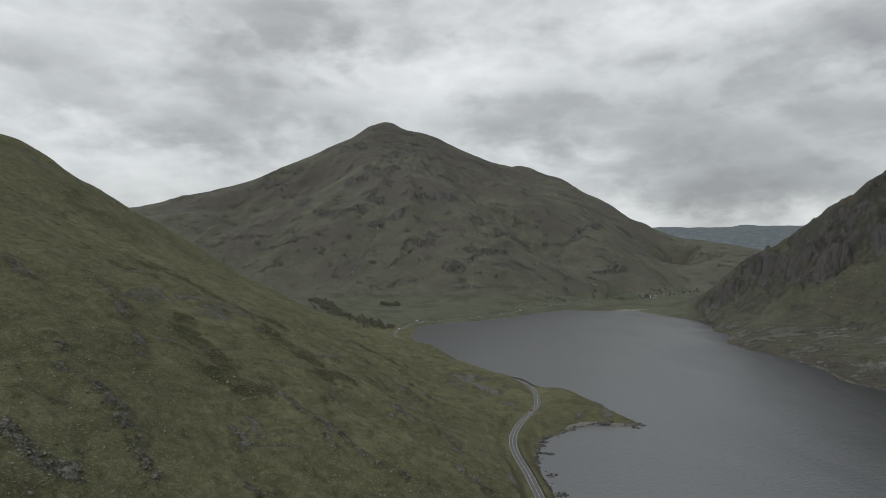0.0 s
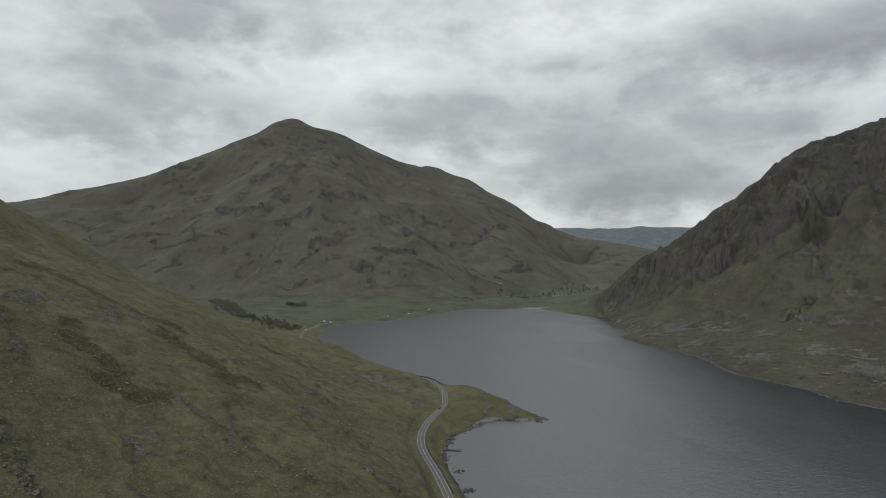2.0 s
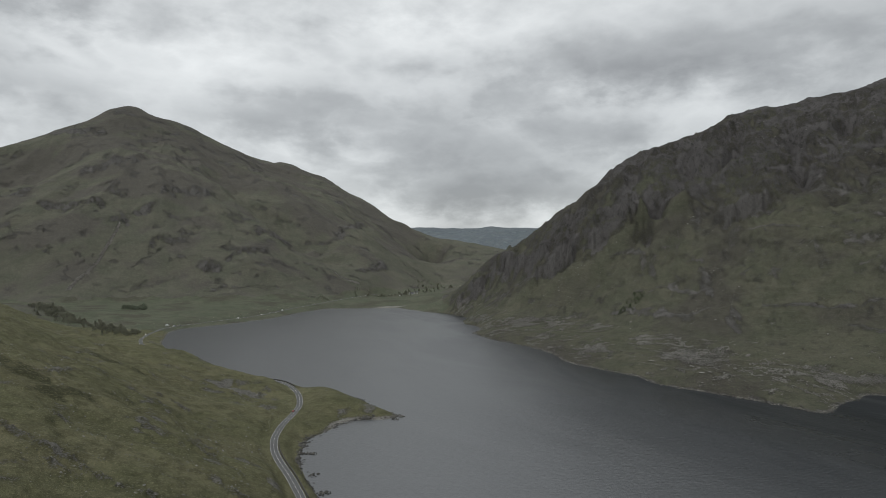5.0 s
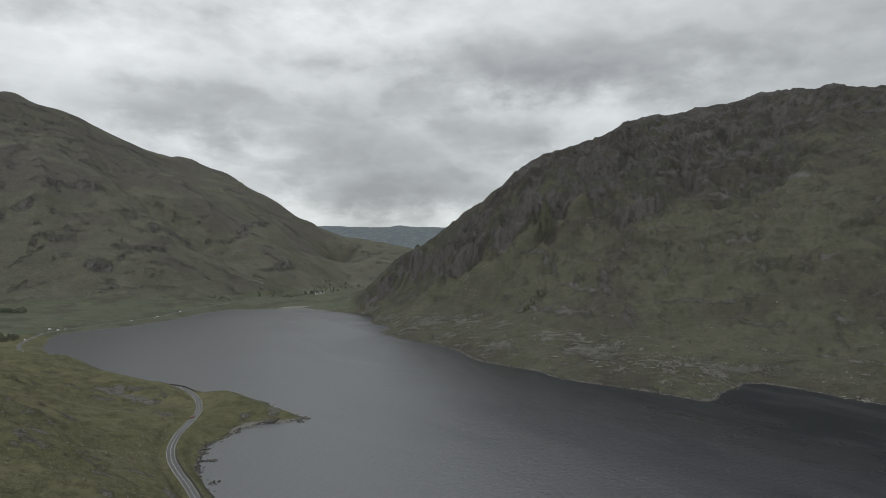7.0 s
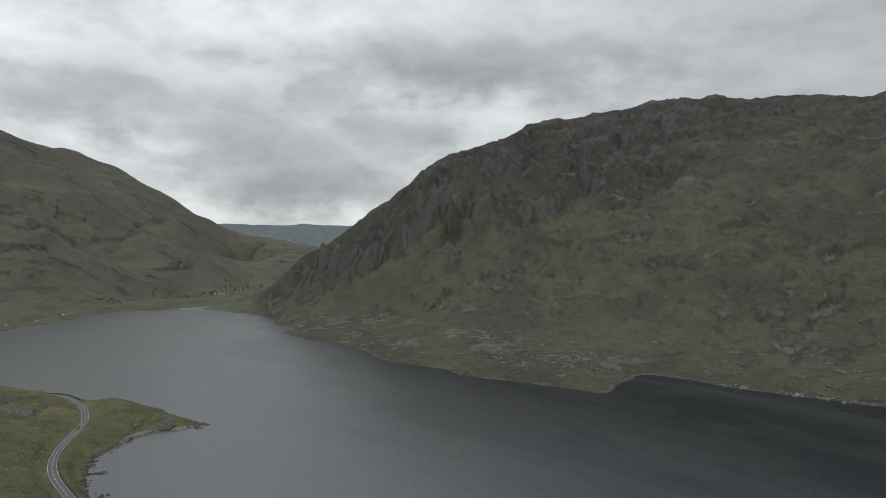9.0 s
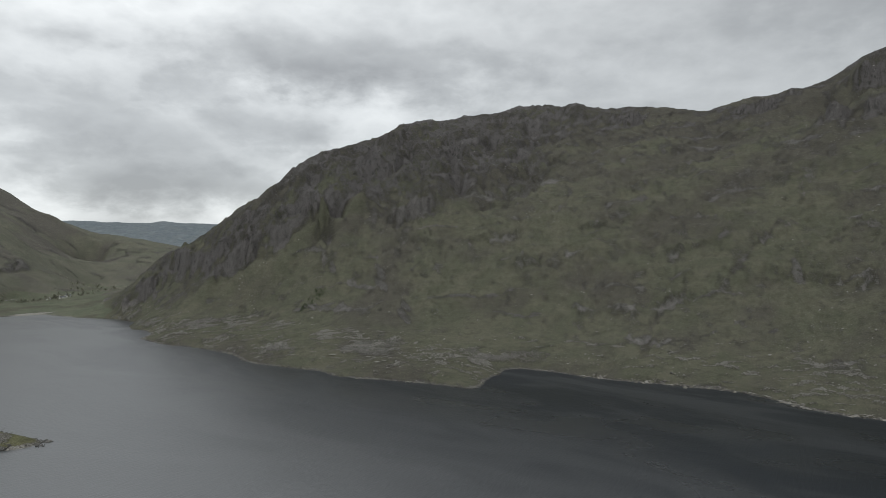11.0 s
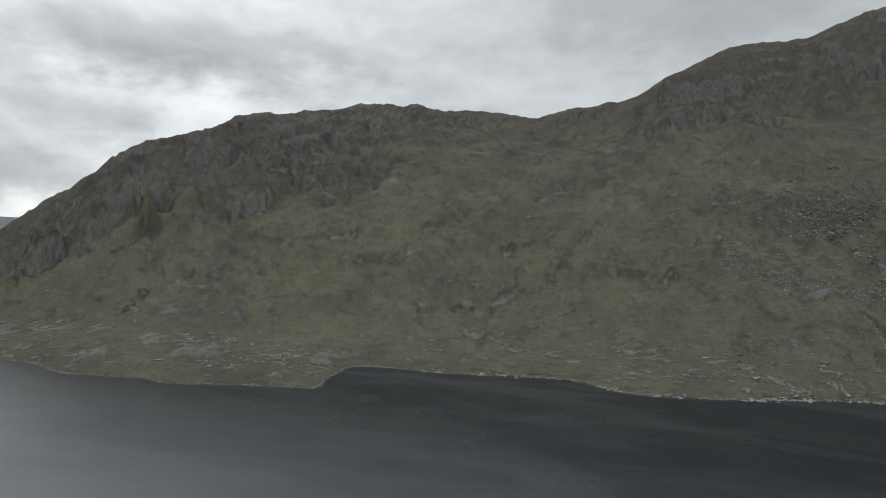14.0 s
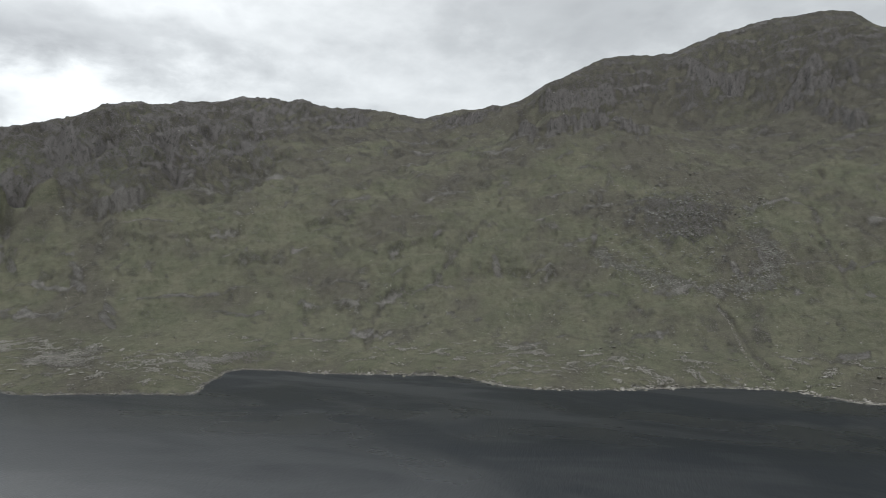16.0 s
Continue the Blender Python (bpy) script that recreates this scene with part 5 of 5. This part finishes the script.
def vehicle(name, paint, length, width, tall, van, label, x, y, heading):
    """A road vehicle: body, glasshouse, wheels with rims, lamps. x is forward."""
    root = tagged(new(name), label, "van" if van else "car", "vehicles on the lake road")
    h, w = length / 2, width / 2

    def ring(at, low, high, half, tuck):
        return [(at, -half, low), (at, -half, low + 0.35), (at, -half * tuck, high), (at, half * tuck, high), (at, half, low + 0.35), (at, half, low)]
    belt = tall * (0.62 if not van else 0.55)
    bm = bmesh.new()
    loft(bm, [ring(-h, 0.38, belt * 0.86, w * 0.86, 0.92), ring(-h + 0.18, 0.26, belt, w, 0.95), ring(-h * 0.3, 0.22, belt, w, 0.97),
              ring(h * 0.3, 0.22, belt * 0.98, w, 0.97), ring(h - 0.5, 0.25, belt * (0.84 if not van else 0.9), w, 0.94), ring(h, 0.36, belt * 0.68, w * 0.84, 0.9)])
    part("body", bm, paint, root)
    bm = bmesh.new()
    back, front = (-h + 0.08, h * 0.42) if van else (-h * 0.82, h * 0.36)
    slope = 0.08 if van else 0.42

    def roof_ring(at, low, high, half, tuck):
        return [(at, -half, low), (at, -half * tuck, high), (at, half * tuck, high), (at, half, low)]
    loft(bm, [roof_ring(back, belt - 0.04, belt + 0.02, w * 0.93, 0.98), roof_ring(back + slope, belt - 0.04, tall - 0.04, w * 0.93, 0.84),
              roof_ring((back + front) / 2, belt - 0.04, tall, w * 0.93, 0.84), roof_ring(front - 0.55, belt - 0.04, tall - 0.05, w * 0.93, 0.84), roof_ring(front, belt - 0.04, belt + 0.02, w * 0.92, 0.98)])
    part("roof", bm, paint, root)
    for side in (-1, 1):
        bm = bmesh.new()
        a, b = (h * 0.05, front - 0.3) if van else (back + slope * 0.9, front - 0.35)
        v = [bm.verts.new((p, side * (w * 0.93 - d), z)) for p, d, z in ((a, -0.012, belt + 0.03), (b + 0.16, -0.012, belt + 0.03), (b - 0.22, 0.085, tall - 0.12), (a + 0.1, 0.085, tall - 0.12))]
        bm.faces.new(v if side < 0 else v[::-1])
        part("side_window", bm, M_GLASS, root, "dark glass")
    bm = bmesh.new()
    v = [bm.verts.new(p) for p in ((front - 0.02, -w * 0.82, belt + 0.06), (front - 0.02, w * 0.82, belt + 0.06), (front - 0.50, w * 0.72, tall - 0.1), (front - 0.50, -w * 0.72, tall - 0.1))]
    for p in v:
        p.co.x += 0.03
    bm.faces.new(v)
    part("windscreen", bm, M_GLASS, root, "dark glass")
    for at in (-h * 0.6, h * 0.62):
        for side in (-1, 1):
            bm = bmesh.new()
            lathe(bm, [(-0.1, 0.24), (-0.1, 0.31), (0.1, 0.31), (0.1, 0.24)], (at, side * (w - 0.08), 0.31))
            wheel = part("wheel", bm, M_TYRE, root, "black tyre")
            bm = bmesh.new()
            lathe(bm, [(-0.02, 0.2), (0.02, 0.2)], (at, side * (w + 0.015), 0.31))
            part("rim", bm, M_RIM, wheel, "grey metal rim")
    for side in (-1, 1):
        for at, mat, kind in ((h - 0.05, M_LAMP, "headlight"), (-h + 0.03, M_TAIL, "tail_light")):
            bm = bmesh.new()
            box(bm, (at, side * w * 0.62, belt * 0.66), (0.14, 0.28, 0.14))
            part(kind, bm, mat, root)
    z = float(height(np.array([x]), np.array([y]))[0])
    d, rz = road_offset(np.array([x]), np.array([y]))
    root.matrix_world = pose(x, y, float(rz[0]) + 0.10 if d[0] < 2.6 else z, 0, 0, heading)
    return root


vehicle("car", M_RED, 4.1, 1.75, 1.46, False, "small red hatchback driving on the shore road", 67.9, 489.5, 62)
vehicle("car", M_WHITE, 4.3, 1.78, 1.45, False, "white car on the road below the wood", -73.5, 1062, 96)
vehicle("van", M_WHITE, 5.6, 2.0, 2.4, True, "white van parked beside the lake road", -36, 1160, 45)
vehicle("car", M_SILVER, 4.3, 1.78, 1.45, False, "silver car parked beside the white van", -27, 1172, 44)
vehicle("van", M_WHITE, 6.2, 2.15, 2.7, True, "white camper van parked above the stony beach", -47, 1163, 40)
vehicle("car", M_WHITE, 4.3, 1.78, 1.45, False, "white car on the road round the head of the lake", 72, 1261, 43)
vehicle("car", M_WHITE, 4.4, 1.8, 1.5, False, "white car further along the lake road", 118, 1304, 52)
vehicle("van", M_WHITE, 5.4, 2.0, 2.2, True, "white van on the far lake road", 166, 1370, 55)


# ---- farmsteads at the head of the valley ----
def house(x, y, long, deep, eaves, rise, heading, label):
    root = tagged(new("house"), label, "house", "farm houses")
    a, b = long / 2, deep / 2
    bm = bmesh.new()
    loft(bm, [[(s, -b, -1), (s, -b, eaves), (s, 0, eaves + rise - 0.15), (s, b, eaves), (s, b, -1)] for s in (-a, a)])
    part("wall", bm, M_RENDER, root, "white rendered wall")
    bm = bmesh.new()
    over = 0.35
    run = (b + over) / b
    loft(bm, [[(s, -b - over, eaves + rise * (1 - run)), (s, 0, eaves + rise), (s, b + over, eaves + rise * (1 - run)), (s, b + over, eaves + rise * (1 - run) + 0.16), (s, 0, eaves + rise + 0.18),
               (s, -b - over, eaves + rise * (1 - run) + 0.16)] for s in (-a - 0.25, a + 0.25)])
    roof = part("roof", bm, M_SLATE, root, "dark slate roof")
    for s in (-1, 1):
        bm = bmesh.new()
        box(bm, (s * (a - 0.5), 0, eaves + rise + 0.45), (0.7, 0.9, 1.5))
        part("chimney", bm, M_RENDER, roof, "white chimney")
    for side in (-1, 1):
        for k in range(4):
            px = -a + long * (k + 0.5) / 4
            if side < 0 and k == 1:
                bm = bmesh.new()
                box(bm, (px, -b - 0.02, 1.02), (0.95, 0.1, 2.04))
                part("door", bm, M_DOOR, root, "painted wooden door")
                continue
            bm = bmesh.new()
            box(bm, (px, side * (b + 0.01), eaves * 0.58), (1.2, 0.1, 1.25))
            win = part("window", bm, M_WHITE, root, "white window frame")
            bm = bmesh.new()
            box(bm, (px, side * (b + 0.04), eaves * 0.58), (1.0, 0.08, 1.05))
            part("pane", bm, M_GLASS, win, "dark glass")
    z = float(height(np.array([x], float), np.array([y], float))[0])
    root.matrix_world = pose(x, y, z + 0.2, 0, 0, heading)


house(539, 1640, 13, 6.5, 3.0, 2.4, 14, "white single-storey farmhouse with a slate roof among trees")
house(518, 1664, 9, 5.5, 2.6, 2.0, 40, "small white outbuilding near the farmhouse")
house(556, 1652, 10, 6, 4.6, 2.6, -12, "white two-storey house beside the farmhouse")


# ---- trees ----
def limb(bm, a, b, ra, rb, sides=5):
    """A tapered branch."""
    a, b = Vector(a), Vector(b)
    d = (b - a).normalized()
    u = d.orthogonal().normalized()
    w = d.cross(u)
    rings = [[bm.verts.new(p + (u * math.cos(6.28318 * k / sides) + w * math.sin(6.28318 * k / sides)) * r) for k in range(sides)] for p, r in ((a, ra), (b, rb))]
    for k in range(sides):
        bm.faces.new((rings[0][k], rings[0][(k + 1) % sides], rings[1][(k + 1) % sides], rings[1][k]))


def leaf_cloud(rng, centres, radii, per, leaf):
    """Many small leaf sprays round some centres."""
    v, f = [], []
    for c, r in zip(centres, radii):
        for _ in range(per):
            d = rng.normal(size=3)
            d /= np.linalg.norm(d)
            p = np.array(c) + d * r * rng.uniform(0.45, 1.05) * np.array([1, 1, 0.8])
            a, b = rng.normal(size=3), rng.normal(size=3)
            a /= np.linalg.norm(a)
            b = np.cross(a, b / np.linalg.norm(b))
            s = leaf * rng.uniform(0.6, 1.3)
            k = len(v)
            v += [p - a * s, p + b * s * 0.6, p + a * s, p - b * s * 0.6 + d * s * 0.3]
            f.append((k, k + 1, k + 2, k + 3))
    return v, f


def broadleaf(seed, tall, mat, name="tree", label="small dull-green broadleaf tree of the lakeside wood"):
    rng = np.random.RandomState(seed)
    root = tagged(new(name), label, "tree", "trees of the lakeside wood")
    bm = bmesh.new()
    limb(bm, (0, 0, -0.5), (0.1, 0.05, tall * 0.5), 0.022 * tall, 0.013 * tall, 7)
    centres, radii = [], []
    for k in range(9):
        a, h = 2.4 * k + rng.uniform(-0.4, 0.4), tall * rng.uniform(0.16, 0.84)
        r = tall * rng.uniform(0.14, 0.30) * (1.15 - h / tall * 0.7)
        end = (r * math.cos(a), r * math.sin(a), h)
        limb(bm, (0.05, 0.03, tall * rng.uniform(0.22, 0.48)), end, 0.010 * tall, 0.003 * tall, 4)
        centres.append(end)
        radii.append(tall * rng.uniform(0.12, 0.20))
    part("trunk", bm, M_BARK, root, "grey-brown trunk and limbs")
    v, f = leaf_cloud(rng, centres, radii, 56, tall * 0.068)
    tagged(mesh_object("crown", v, f, mat, root), "loose crown of small leaves")
    return root


def plant(masters, x, y, seed, low=0.75, high=1.25):
    """Copies of the masters at the plan points; the masters take the first places."""
    rng = np.random.RandomState(seed)
    z = height(x, y)
    for k in range(len(x)):
        s = rng.uniform(low, high)
        ob = masters[k % len(masters)]
        m = pose(x[k], y[k], z[k] - 0.1, 0, 0, rng.uniform(0, 360))
        if k >= len(masters):
            ob = copy_thing(ob, m)
        else:
            ob.matrix_basis = m
        ob.scale = (s, s, s * rng.uniform(0.9, 1.15))


def woods():
    rng = np.random.RandomState(101)
    line = smooth_line([(-275, 1385), (-222, 1255), (-172, 1165), (-126, 1098), (-88, 1056)], 1.0)
    k = rng.randint(0, len(line), 250)
    plant([broadleaf(s, t, M_LEAF) for s, t in ((1, 9.5), (2, 7.5), (3, 11), (4, 6.5))], line[k, 0] + rng.normal(0, 12, 250), line[k, 1] + rng.normal(0, 12, 250), 102, 0.6, 1.1)
    x = -138 + 42 * np.linspace(0, 1, 44) ** 0.75
    y = 1396 + rng.uniform(-12, 12, 44) * (x + 146) / 30
    plant([broadleaf(s, t, M_COPSE, "copse_tree", "dark green rounded tree of the valley copse") for s, t in ((5, 9), (6, 11.5), (7, 8))], x, y, 103, 0.5, 0.95)
    # hedgerow trees round the farms and along the river
    x = np.concatenate([rng.normal(545, 30, 26), rng.uniform(380, 680, 30), rng.uniform(600, 740, 26)])
    y = np.concatenate([rng.normal(1668, 22, 26), 1660 + rng.normal(0, 26, 30), rng.uniform(1700, 1960, 26)])
    plant([broadleaf(s, t, M_LEAF, "valley_tree", "dark green hedgerow tree near the farms") for s, t in ((8, 7), (9, 9), (10, 5.5))], x, y, 104)
    # thicket on the ridge flank, and bushes at the foot of the mountain
    k = rng.uniform(0, 1, 60)
    x, y = 566 + 44 * k + rng.normal(0, 4, 60), 762 + 12 * k + rng.normal(0, 7, 60)
    plant([broadleaf(s, t, M_BRACKEN, "bush", "low green bush on the ridge flank") for s, t in ((11, 3.2), (12, 2.6))], x, y, 105)
    x, y = rng.normal(281, 11, 22), rng.normal(1560, 14, 22)
    plant([broadleaf(s, t, M_LEAF, "thorn_bush", "dark thorn bush at the foot of the mountain") for s, t in ((13, 5), (14, 4))], x, y, 106)
    x, y = rng.uniform(-95, 250, 26), np.zeros(26)
    y = np.interp(x, [-95, -44, 28, 110, 194, 256], [1150, 1172, 1240, 1318, 1432, 1500]) + rng.normal(4, 6, 26)
    plant([broadleaf(s, t, M_LEAF, "roadside_bush", "dull green bush beside the lake road") for s, t in ((15, 3.0), (16, 2.2))], x, y, 107)


woods()
